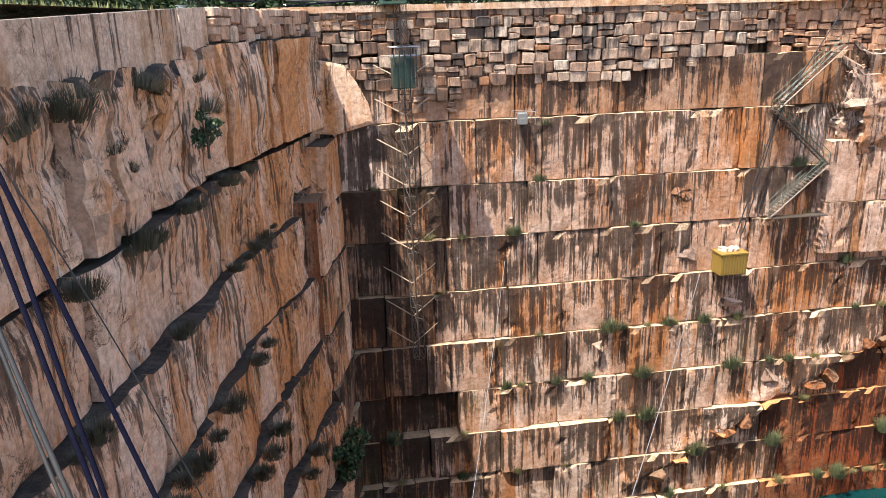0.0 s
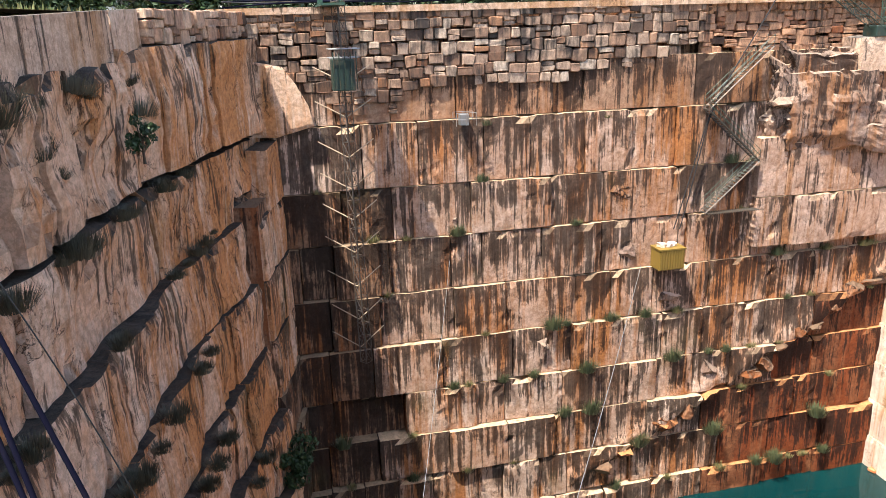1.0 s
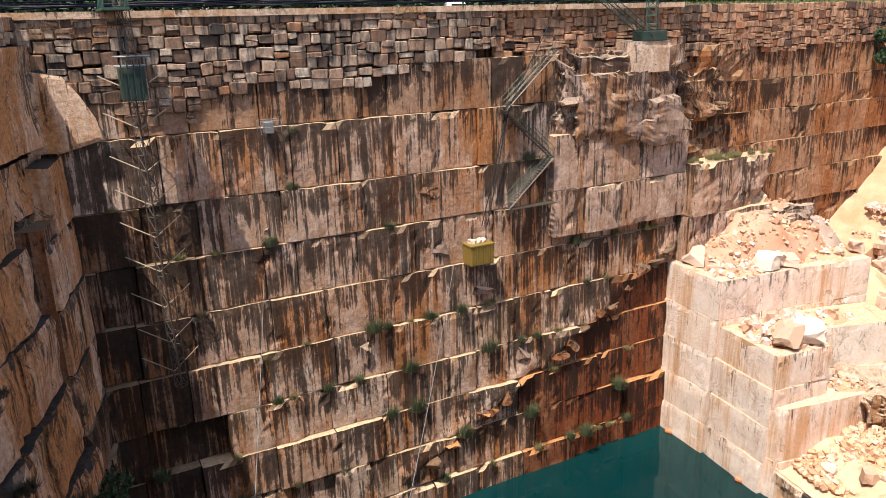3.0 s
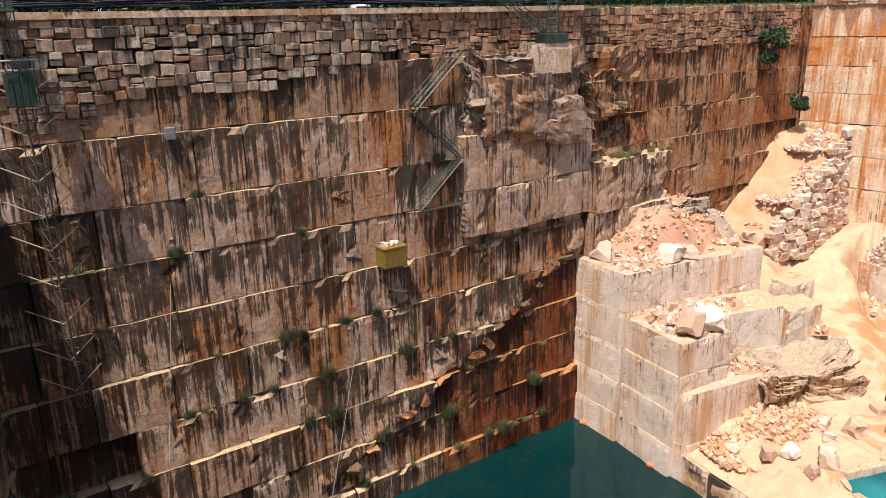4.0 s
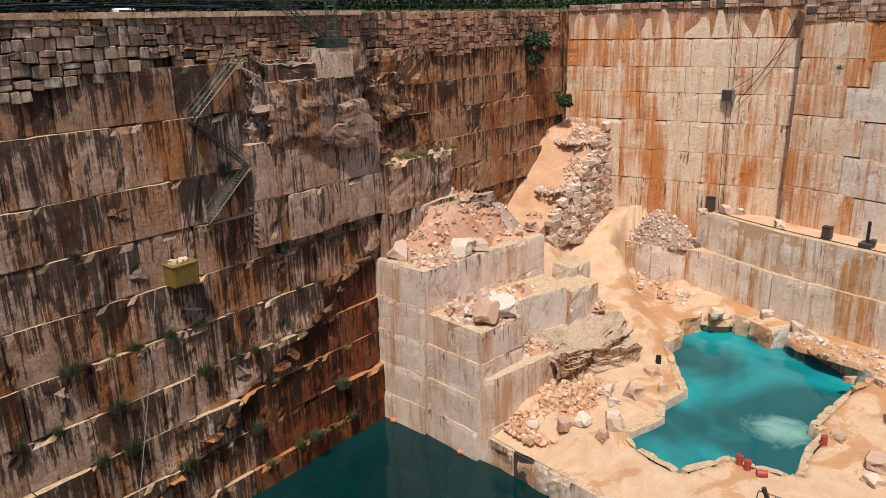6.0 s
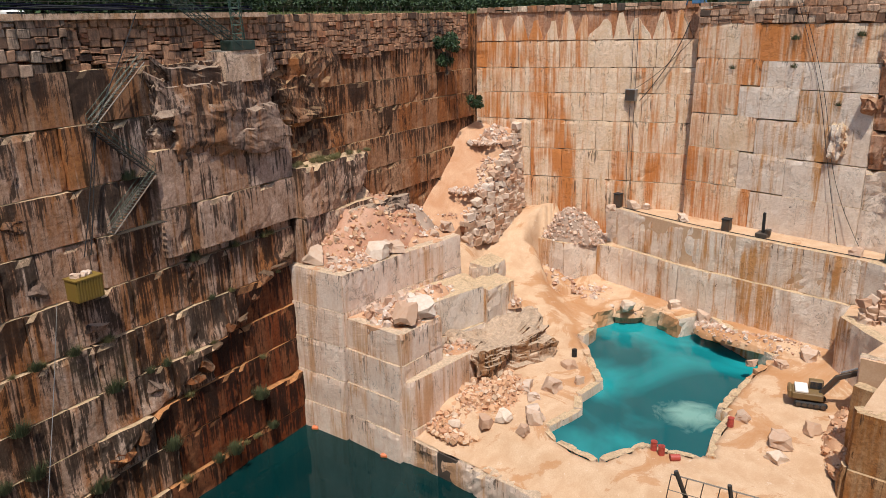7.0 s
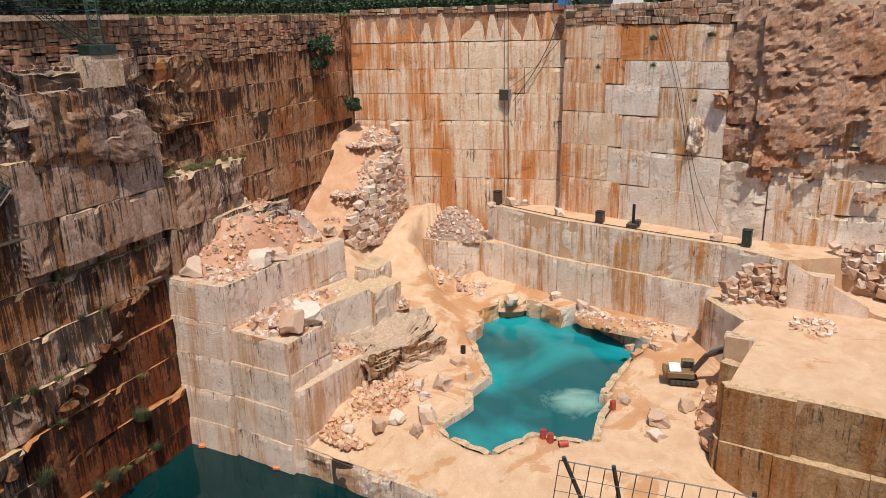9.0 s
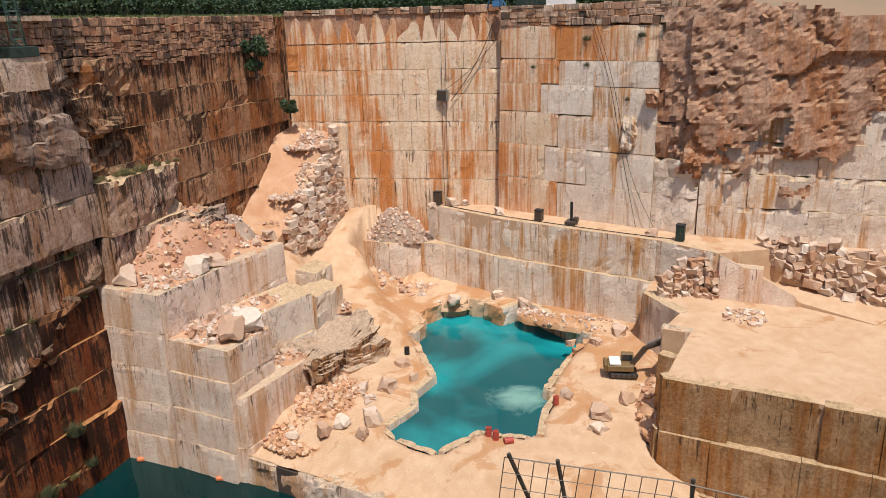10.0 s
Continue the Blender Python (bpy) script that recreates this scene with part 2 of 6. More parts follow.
def loose_stone(name, *cols, seed=0.0):
    k = Nodes(name, 0.85)
    g = k.t.nodes.new("ShaderNodeNewGeometry").outputs["Random Per Island"]
    c = k.ramp(g, *[(i / (len(cols) - 1), c) for i, c in enumerate(cols)])
    n = k.noise(k.scaled(1, 1, 1, seed), 2.5, 6, 0.65)
    c = k.mix(k.ramp(n, (0.4, 0.0), (0.65, 0.6)), c, k.mix(0.5, c, (0.45, 0.22, 0.10)))
    return k.done(c, n, 0.5, 0.08)


M_RUBBLE = loose_stone("pale_rubble", (0.62, 0.52, 0.45), (0.50, 0.30, 0.20), (0.70, 0.62, 0.54), (0.52, 0.36, 0.26), (0.40, 0.22, 0.14))
M_ORUBBLE = loose_stone("orange_rubble", (0.50, 0.27, 0.14), (0.58, 0.38, 0.24), (0.64, 0.50, 0.38), (0.44, 0.22, 0.12), (0.56, 0.33, 0.19), seed=5)


def plain(name, color, rough=0.6, metal=0.0, worn=(0.2, 0.12, 0.06), amount=0.4, gloss=0.5):
    k = Nodes(name, rough, metal)
    k.b.inputs["Specular IOR Level"].default_value = gloss
    n = k.noise(k.scaled(1, 1, 0.5), 2.2, 6, 0.65)
    f = k.noise(k.scaled(1, 1, 1), 14.0, 4, 0.6)
    c = k.mix(k.math("MULTIPLY", k.ramp(n, (0.5, 0.0), (0.72, 1.0)), amount), color, worn)
    return k.done(c, f, 0.15, 0.01)


def water(name, deep, shallow, rough=0.06, milky=None):
    k = Nodes(name, rough)
    n = k.noise(k.scaled(1, 1, 1), 0.07, 4, 0.5, 0.6)
    c = k.mix(k.ramp(n, (0.38, 0.0), (0.64, 1.0)), deep, shallow)
    if milky:
        m = k.t.nodes.new("ShaderNodeVectorMath")
        m.operation = "DISTANCE"
        k.put(k.pos, m.inputs[0])
        m.inputs[1].default_value = milky
        swirl = k.noise(k.scaled(1, 1, 1), 0.32, 6, 0.6, 1.0)
        f = k.math("ADD", k.math("DIVIDE", m.outputs["Value"], 12.0), k.math("MULTIPLY", swirl, 0.45))
        c = k.mix(k.ramp(f, (0.33, 0.55), (0.52, 0.0)), c, (0.30, 0.52, 0.44))
    w = k.noise(k.scaled(1, 1, 1), 2.2, 3, 0.5)
    k.b.inputs["IOR"].default_value = 1.33
    return k.done(c, w, 0.03, 0.02)


M_LAKE = water("lake_water", (0.001, 0.018, 0.019), (0.003, 0.028, 0.028))
M_POND = water("pond_water", (0.003, 0.085, 0.098), (0.010, 0.26, 0.28), 0.08, (69.0, 27.6, 4.8))


# ---- mesh tools ----
def mesh_object(name, verts, faces, material, parent=None, smooth=False):
    me = bpy.data.meshes.new(name)
    me.from_pydata(verts, [], faces)
    me.materials.append(material)
    if smooth:
        me.shade_smooth()
    ob = new(name, me)
    ob.parent = parent
    return ob


def part(name, bm, material, parent, label=""):
    me = bpy.data.meshes.new(name)
    bm.normal_update()
    bm.to_mesh(me)
    bm.free()
    me.materials.append(material)
    ob = new(name, me)
    ob.parent = parent
    return tagged(ob, label)


def base(name, at=(0, 0, 0)):
    return new(name)


def box(bm, lo, hi, m=None, bevel=0.0):
    made = bmesh.ops.create_cube(bm, size=1.0, matrix=Matrix.Translation([(a + b) / 2 for a, b in zip(lo, hi)]) @ Matrix.Diagonal([b - a for a, b in zip(lo, hi)] + [1]))
    if bevel:
        edges = {e for v in made["verts"] for e in v.link_edges}
        out = bmesh.ops.bevel(bm, geom=list(edges), offset=bevel, segments=1, affect="EDGES")
        made["verts"] = list({v for f in out["faces"] for v in f.verts} | {v for v in made["verts"] if v.is_valid})
    if m is not None:
        bmesh.ops.transform(bm, matrix=m, verts=[v for v in made["verts"] if v.is_valid])
    return bm


def bar(bm, a, b, r, sides=6):
    a, b = Vector(a), Vector(b)
    d = b - a
    m = Matrix.Translation((a + b) / 2) @ d.to_track_quat("Z", "Y").to_matrix().to_4x4()
    bmesh.ops.create_cone(bm, cap_ends=True, segments=sides, radius1=r, radius2=r, depth=d.length, matrix=m)
    return bm


def cable(name, points, r, material, label="", category="cable", parent=None):
    """A hanging line through the points, as one tube."""
    c = bpy.data.curves.new(name, "CURVE")
    c.dimensions, c.bevel_depth, c.bevel_resolution, c.resolution_u = "3D", r, 1, 6
    s = c.splines.new("NURBS")
    s.points.add(len(points) - 1)
    for p, q in zip(s.points, points):
        p.co = (*q, 1)
    s.use_endpoint_u, s.order_u = True, min(4, len(points))
    c.materials.append(material)
    ob = new(name, c)
    ob.parent = parent
    return tagged(ob, label, category) if parent is None else ob


def sag(a, b, drop, n=7):
    a, b = Vector(a), Vector(b)
    return [a.lerp(b, i / (n - 1)) - Vector((0, 0, drop * 4 * (i / (n - 1)) * (1 - i / (n - 1)))) for i in range(n)]


def fbm(p, s, seed=0.0):
    return noise.fractal(Vector(p) * s + Vector((seed, seed * 0.7, -seed)), 1.0, 2.0, 4)


class Face:
    """A cut wall in plan: from p to q, with its normal n to the open side."""

    def __init__(self, p, q):
        self.p, self.q = Vector((*p, 0)), Vector((*q, 0))
        self.u = (self.q - self.p).normalized()
        self.n = Vector((self.u.y, -self.u.x, 0))
        self.length = (self.q - self.p).length

    def at(self, s, out, z):
        return self.p + self.u * s + self.n * out + Vector((0, 0, z))


def stone_block(name, face, s0, s1, z0, z1, out, back, material, parent, rough=0.10, chip=0.25, cell=0.6, seed=0.0, frac=0.3, relief=None):
    """One sawn block in a wall: an uneven front with broken-out patches and a chipped upper edge, running back to 'back'."""
    nu, nz = max(2, min(15, round((s1 - s0) / cell))), max(2, min(9, round((z1 - z0) / cell)))
    verts, faces = [], []
    tilt, turn = random.uniform(-0.5, 0.5) * rough, random.uniform(-0.6, 0.6) * rough
    own = random.uniform(0, 60)
    for j in range(nz + 1):
        for i in range(nu + 1):
            a, b = i / nu, j / nz
            s, z = s0 + (s1 - s0) * a, z0 + (z1 - z0) * b
            p = face.at(s, out, z)
            o = out + rough * 1.4 * fbm(p, 0.25, seed) + rough * 0.3 * fbm(p, 1.5, seed) + tilt * (b - 0.5) + turn * (a - 0.5)
            if relief:
                o += relief(s, z)
            f = fbm(p, 0.26, own) + 0.35 * fbm(p, 1.6, own) - 0.60
            if f > 0:
                o -= frac * min(1.0, 5 * f)
            if j == nz:
                c = max(0.0, fbm(p, 0.6, seed + 50) + 0.5 * fbm(p, 2.2, seed + 50) - 0.12)
                o -= chip * c * 1.2 + 0.04
                z -= chip * c * 0.9
            if i in (0, nu):
                o -= 0.04 + 0.5 * chip * max(0.0, fbm(p, 1.3, seed + 80))
            if j == nz and i in (0, nu):
                o, z = o - 0.05, z - 0.04
            verts.append(face.at(s, o, z))
    row = nu + 1
    top = len(verts)
    verts += [face.at(s0 + (s1 - s0) * i / nu, back, z1 + 0.12 * fbm(face.at(s0, back, z1) + face.u * i, 0.7, seed)) for i in range(row)]
    bot = len(verts)
    verts += [face.at(s0 + (s1 - s0) * i / nu, back, z0) for i in range(row)]
    for j in range(nz):
        for i in range(nu):
            a = j * row + i
            faces.append((a, a + 1, a + row + 1, a + row))
    for i in range(nu):
        a = nz * row + i
        faces.append((a, a + 1, top + i + 1, top + i))
        faces.append((bot + i, bot + i + 1, i + 1, i))
    faces.append([j * row for j in range(nz + 1)][::1] + [top, bot])
    faces.append([j * row + nu for j in range(nz, -1, -1)] + [bot + nu, top + nu])
    return mesh_object(name, verts, faces, material, parent)


def wall_core(name, face, z0, z1, thick, material, s0=None, s1=None, out=-0.6, label="", kind="structure", parent=None):
    s0, s1 = (0 if s0 is None else s0), (face.length if s1 is None else s1)
    v = [face.at(s, o, z) for z in (z0, z1) for s, o in ((s0, out), (s1, out), (s1, out - thick), (s0, out - thick))]
    ob = mesh_object(name, v, [(3, 2, 1, 0), (4, 5, 6, 7), (0, 1, 5, 4), (1, 2, 6, 5), (2, 3, 7, 6), (3, 0, 4, 7)], material, parent)
    return tagged(ob, label, "wall" if not parent else "", kind=kind if not parent else "")


def splits(a, b, lo, hi, rnd):
    out, s = [a], a
    while b - s > hi * 1.3:
        s += rnd.uniform(lo, hi)
        out.append(s)
    return out + [b]


def course_wall(parent, face, levels, material, lo=3.0, hi=7.5, step=0.35, out=0.0, s0=0.0, s1=None, rough=0.12, chip=0.3, back=-1.2, seed=1, slope=0.0, skip=None, pick=None, gap=0.045, jut=0.12, frac=0.3, relief=None):
    """Courses of sawn blocks from the top level down; each lower course stands a step further out."""
    rnd = random.Random(seed)
    s1 = face.length if s1 is None else s1
    for k in range(len(levels) - 1):
        hi_z, lo_z = levels[k], levels[k + 1]
        cuts = splits(s0, s1, lo, hi, rnd)
        o = out + step * k
        for a, b in zip(cuts, cuts[1:]):
            dz = slope * ((a + b) / 2)
            shift = rnd.uniform(-jut, jut) + (rnd.uniform(-4 * jut, jut) if rnd.random() < 0.12 else 0)
            if skip and skip(a, b, lo_z, hi_z):
                continue
            m = pick((a + b) / 2, (lo_z + hi_z) / 2) if pick else material
            stone_block("stone_block", face, a + gap / 2, b - gap / 2, lo_z + dz - 0.02, hi_z + dz - gap, o + shift, back + out - 0.2, m, parent, rough, chip, seed=seed * 3.1 + k, frac=frac, relief=relief)


def rubble_mesh(name, spots, material, label="", group="", parent=None, kind="stuff", category="rubble"):
    """Many broken stones in one mesh; spots are (place, size)."""
    rnd = random.Random(len(spots))
    verts, faces = [], []
    cube = [(-1, -1, -1), (1, -1, -1), (1, 1, -1), (-1, 1, -1), (-1, -1, 1), (1, -1, 1), (1, 1, 1), (-1, 1, 1)]
    quads = [(3, 2, 1, 0), (4, 5, 6, 7), (0, 1, 5, 4), (1, 2, 6, 5), (2, 3, 7, 6), (3, 0, 4, 7)]
    for at, size in spots:
        m = Euler([rnd.uniform(0, 6.3) for _ in range(3)]).to_matrix()
        k = [rnd.uniform(0.35, 0.75) for _ in range(3)]
        n = len(verts)
        for c in cube:
            q = Vector([c[i] * k[i] * rnd.uniform(0.55, 1.0) * size * 0.6 for i in range(3)])
            verts.append(Vector(at) + m @ q)
        faces += [tuple(n + i for i in f) for f in quads]
    ob = mesh_object(name, verts, faces, material, parent)
    return tagged(ob, label, category if parent is None else "", group, kind)


def boulder(name, at, size, material, label="", category="boulder", group="", seed=0, flat=0.7, squash=(1, 1, 1), turn=0.0):
    """A broken, angular stone resting at the place given."""
    rnd = random.Random(seed)
    bm = bmesh.new()
    box(bm, (-0.5, -0.5, -0.5), (0.5, 0.5, 0.5))
    bmesh.ops.subdivide_edges(bm, edges=bm.edges[:], cuts=2, use_grid_fill=True)
    off = rnd.uniform(0, 100)
    for v in bm.verts:
        v.co += Vector((fbm(v.co, 1.3, off), fbm(v.co, 1.3, off + 30), fbm(v.co, 1.3, off + 60))) * 0.22
    for _ in range(4):
        n = Vector((rnd.uniform(-1, 1), rnd.uniform(-1, 1), rnd.uniform(-0.1, 1))).normalized()
        bmesh.ops.bisect_plane(bm, geom=bm.verts[:] + bm.edges[:] + bm.faces[:], plane_co=n * rnd.uniform(0.36, 0.5), plane_no=n, clear_outer=True)
        bmesh.ops.holes_fill(bm, edges=[e for e in bm.edges if e.is_boundary])
    low = min(v.co.z for v in bm.verts)
    for v in bm.verts:
        v.co.z -= low + 0.06
        v.co = Vector((v.co.x * size * squash[0], v.co.y * size * squash[1], v.co.z * size * flat * squash[2]))
    ob = part(name, bm, material, None, label)
    ob.matrix_world = pose(*at, 0, 0, turn or rnd.uniform(0, 360))
    return tagged(ob, label, category, group)


# ---- the pit: plan and levels ----
RIM = 46.1
FRONT = Face((-8.8, 57.1), (90.0, 72.8))
LEFT = Face((-12.0, -14.0), (-12.0, 38.0))
LEFT_END = Face((-12.0, 38.0), (-9.3, 58.0))
BACK = Face((90.0, 72.8), (99.3, 42.6))
PIER = Face((97.75, 41.9), (94.0, 14.0))
FAR = Face((94.0, 14.0), (98.0, -30.0))
T1, T2 = 18.5, 13.2


def ramp_value(x, xs, ys):
    return float(np.interp(x, xs, ys))


ROAD = [(58, 22, 5.8), (56, 32, 5.4), (57.5, 41, 5.5), (64, 45.5, 6.2), (72, 48.5, 7.2), (78, 54.5, 9.4), (81.8, 60.0, 12.3), (85.0, 63.0, 14.6), (89.5, 64.6, 16.6), (93.5, 63.6, 18.0), (97, 59, 18.5), (99, 54, 18.5)]


def road_near(x, y):
    best = (1e9, 0.0)
    for a, b in zip(ROAD, ROAD[1:]):
        ax, ay, bx, by = a[0], a[1], b[0], b[1]
        t = max(0, min(1, ((x - ax) * (bx - ax) + (y - ay) * (by - ay)) / ((bx - ax) ** 2 + (by - ay) ** 2)))
        d = math.hypot(x - ax - t * (bx - ax), y - ay - t * (by - ay))
        if d < best[0]:
            best = (d, a[2] + t * (b[2] - a[2]))
    return best


POND_Z = 4.8
POND = [(57.0, 36.9), (62.0, 36.2), (64.2, 37.5), (68.3, 37.3), (72.9, 41.5), (76.5, 44.9), (79.7, 45.0), (82.2, 46.4), (86.2, 45.8), (88.5, 43.0), (88.1, 40.4), (86.9, 37.1), (90.5, 35.3), (87.2, 30.4), (83.7, 24.3), (78.4, 25.5), (70.1, 25.3), (69.7, 24.1), (65.4, 23.9), (61.4, 22.8), (60.2, 27.1), (60.2, 28.5), (55.2, 30.4), (55.8, 34.8)]


def in_poly(x, y, poly):
    inside = False
    for (ax, ay), (bx, by) in zip(poly, poly[1:] + poly[:1]):
        if (ay > y) != (by > y) and x < (bx - ax) * (y - ay) / (by - ay) + ax:
            inside = not inside
    return inside


def pond_near(x, y):
    return any(in_poly(x + dx, y + dy, POND) for dx, dy in ((0, 0), (0.6, 0), (-0.6, 0), (0, 0.6), (0, -0.6)))


def bare_floor(x, y):
    z = ramp_value(x, [49, 55, 75, 92], [3.3, 5.4, 6.2, 7.6])
    if y > 53:
        z += min(9.0, (y - 53) * 0.8) * max(0.0, min(1.0, (86 - x) / 5))
    d, rz = road_near(x, y)
    w = max(0.0, min(1.0, (7.0 - d) / 6.0 if y < 56 else (6.4 - d) / 3.2 if x < 86 else (3.6 - d) / 1.6))
    z += (rz - z) * w * w * (3 - 2 * w)
    if x > 90.4 and 48 < y < 62.4 and d > 2.4:
        z = min(z, 9.0)
    if y < 14 and x < 70:
        z -= min(4.0, (14 - y) * 0.5)
    e = max(0.0, min(1.0, (x - 50.0) / 4.0))
    return 3.05 + (z - 3.05) * e


def floor_z(x, y):
    d, rz = road_near(x, y)
    rut = -0.16 * max(0.0, 1 - abs(d - 1.1) / 0.5) if d < 2 else 0.0
    return bare_floor(x, y) + rut + 0.16 * fbm((x, y, 0), 0.25) + 0.07 * fbm((x, y, 3), 1.1)


def terrain(name, x0, x1, y0, y1, cell, height, material, label, keep=None):
    nx, ny = round((x1 - x0) / cell), round((y1 - y0) / cell)
    verts = [(x0 + cell * i, y0 + cell * j, height(x0 + cell * i, y0 + cell * j)) for j in range(ny + 1) for i in range(nx + 1)]
    faces = []
    for j in range(ny):
        for i in range(nx):
            if keep is None or keep(x0 + cell * (i + 0.5), y0 + cell * (j + 0.5)):
                a = j * (nx + 1) + i
                faces.append((a, a + 1, a + nx + 2, a + nx + 1))
    return tagged(mesh_object(name, verts, faces, material, smooth=True), label, "ground", kind="structure")


terrain("ground", 49.5, 100.4, -14.0, 74.6, 0.55, lambda x, y: POND_Z - 2.5 if pond_near(x, y) else floor_z(x, y), M_SAND, "pale sandy quarry floor with wheel tracks and wet patches")

v = [(-14, -20, 0), (51.5, -20, 0), (51.5, 68, 0), (-14, 60, 0)]
tagged(mesh_object("water", v, [(0, 1, 2, 3)], M_LAKE), "dark green still lake at the bottom of the quarry", "water", kind="structure")
v = [(54, 21.6, POND_Z), (93, 21.6, POND_Z), (93, 49, POND_Z), (54, 49, POND_Z)]
tagged(mesh_object("water", v, [(0, 1, 2, 3)], M_POND), "turquoise pool of water in the quarry floor", "water", kind="structure")

# the land round the pit, out to the horizon
inner = [(-13.5, -20), (-13.5, 59.5), (92.0, 76.0), (101.4, 43.5), (96.0, 13.6), (101.0, -34)]
outer = [(-2500, -2500), (-2500, 2500), (2500, 2500), (2500, 400), (2500, -400), (2500, -2500)]
near = [(-40, -60), (-40, 90), (130, 110), (140, 50), (140, 10), (140, -60)]
inner_z = [RIM - 0.25] * 4 + [RIM - 0.4, 38.0]
near_z = [RIM - 0.3] * 3 + [RIM + 0.4, 50.0, 50.0]
verts = [(x, y, z) for (x, y), z in zip(inner, inner_z)] + [(x, y, z) for (x, y), z in zip(near, near_z)] + [(x, y, RIM - 4) for x, y in outer]
faces = [(a + i, a + (i + 1) % 6, a + 6 + (i + 1) % 6, a + 6 + i) for a in (0, 6) for i in range(6)]
tagged(mesh_object("ground", verts, [f[::-1] for f in faces], M_EARTH), "dry ground with grass round the quarry rim", "ground", kind="structure")

# ---- walls ----
wall_front = wall_core("wall_front", FRONT, -3, RIM - 0.3, 6, M_ROCK, s0=-4, s1=FRONT.length + 4, out=-2.0, label="tall stepped quarry wall of stained sawn marble")
wall_left = wall_core("wall_left", LEFT, -3, 45.0, 6, M_JOINT, s1=LEFT.length + 0.5, out=-1.2, label="ochre quarry wall with dark planted ledges")
wall_left_end = wall_core("wall_left_end", LEFT_END, -3, RIM - 0.4, 6, M_JOINT, s1=LEFT_END.length + 1, out=-1.2, label="ochre quarry wall turning towards the corner")
wall_back = wall_core("wall_back", BACK, 5, RIM - 0.3, 6, M_RIGHT, s0=-2, out=-1.0, label="pale marble quarry wall with orange stains")
wall_pier = wall_core("wall_pier", PIER, 5, RIM - 0.3, 6, M_REDROCK, out=-1.0, label="grey and orange marble quarry wall that stands forward")
wall_far = wall_core("wall_far", FAR, 5, 41.6, 6, M_REDROCK, out=-1.0, label="red-brown broken quarry wall")


def fault(s):
    """The height of the slanting fault that crosses the front wall."""
    return ramp_value(s, [18, 31, 41, 48, 53, 58], [0, 6.3, 11.8, 15.3, 18.5, 20.7])


def front_stone(s, z):
    if 37 < s < 60 and z < fault(s):
        return M_LOWER
    # lower left corner: its shadow is painted in with the stains
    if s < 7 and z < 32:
        return M_CORNER_SHADE
    if z > 37.2 and 5 < s < 43:
        return M_BAND
    return M_FRONT if s < 59 else M_RIGHT


def front_relief(s, z):
    """What hangs over the fault stands out; below it the wall lies back."""
    if s < 24:
        return 0.0
    edge = z - fault(s) - 1.1 * fbm((s, 0, z), 0.3, 4) - 0.3 * fbm((s, 0, z), 1.1, 4)
    lip = 0.5 * max(0.0, 1 - abs(edge - 1.0) / 1.6) if edge > -0.6 else 0.0
    return lip * 0.6 - (0.4 * min(1.0, (s - 24) / 6) if edge < 0 else 0.0)


def right_relief(s, z):
    """Natural, fractured rock in the upper near part of the brown wall."""
    k = max(0.0, min(1.0, (70 - s) / 6)) * max(0.0, min(1.0, (z - 29) / 3))
    gully = max(0.0, 1 - abs(s - 60.4 - 0.25 * (38 - z)) / 1.5)
    return k * max(-0.95, 1.1 * fbm((s, 3, z), 0.28, 2) + 0.6 * fbm((s, 3, z), 0.9, 2) - 0.9 * gully)


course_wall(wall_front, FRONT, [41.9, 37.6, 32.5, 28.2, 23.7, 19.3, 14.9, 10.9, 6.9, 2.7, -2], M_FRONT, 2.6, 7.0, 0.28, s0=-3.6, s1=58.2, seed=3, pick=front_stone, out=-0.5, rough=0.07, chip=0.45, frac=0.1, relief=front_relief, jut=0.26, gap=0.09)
course_wall(wall_front, FRONT, [42.0, 38.0, 34.6, 31.0, 27.2, 23.4, 18.6, 12], M_RIGHT, 6.0, 14.0, 0.2, s0=58.2, seed=5, pick=front_stone, out=-0.9, frac=0.3, relief=right_relief)
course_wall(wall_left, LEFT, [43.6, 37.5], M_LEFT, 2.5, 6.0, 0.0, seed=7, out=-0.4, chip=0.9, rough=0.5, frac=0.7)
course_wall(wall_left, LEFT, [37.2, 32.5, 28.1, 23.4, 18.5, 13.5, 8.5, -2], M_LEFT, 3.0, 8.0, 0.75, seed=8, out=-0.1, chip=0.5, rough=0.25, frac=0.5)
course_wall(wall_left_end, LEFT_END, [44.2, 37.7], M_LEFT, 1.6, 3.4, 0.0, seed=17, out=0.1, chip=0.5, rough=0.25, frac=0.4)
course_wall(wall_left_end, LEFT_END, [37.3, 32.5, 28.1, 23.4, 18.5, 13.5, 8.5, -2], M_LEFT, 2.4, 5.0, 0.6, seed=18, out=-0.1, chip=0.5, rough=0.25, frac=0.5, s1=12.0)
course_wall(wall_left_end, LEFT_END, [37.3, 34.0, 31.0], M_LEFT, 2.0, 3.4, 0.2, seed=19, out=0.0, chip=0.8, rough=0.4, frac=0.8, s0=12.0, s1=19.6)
parapet = tagged(new("concrete_parapet"), "streaked brown concrete parapet on the ochre wall", "parapet")
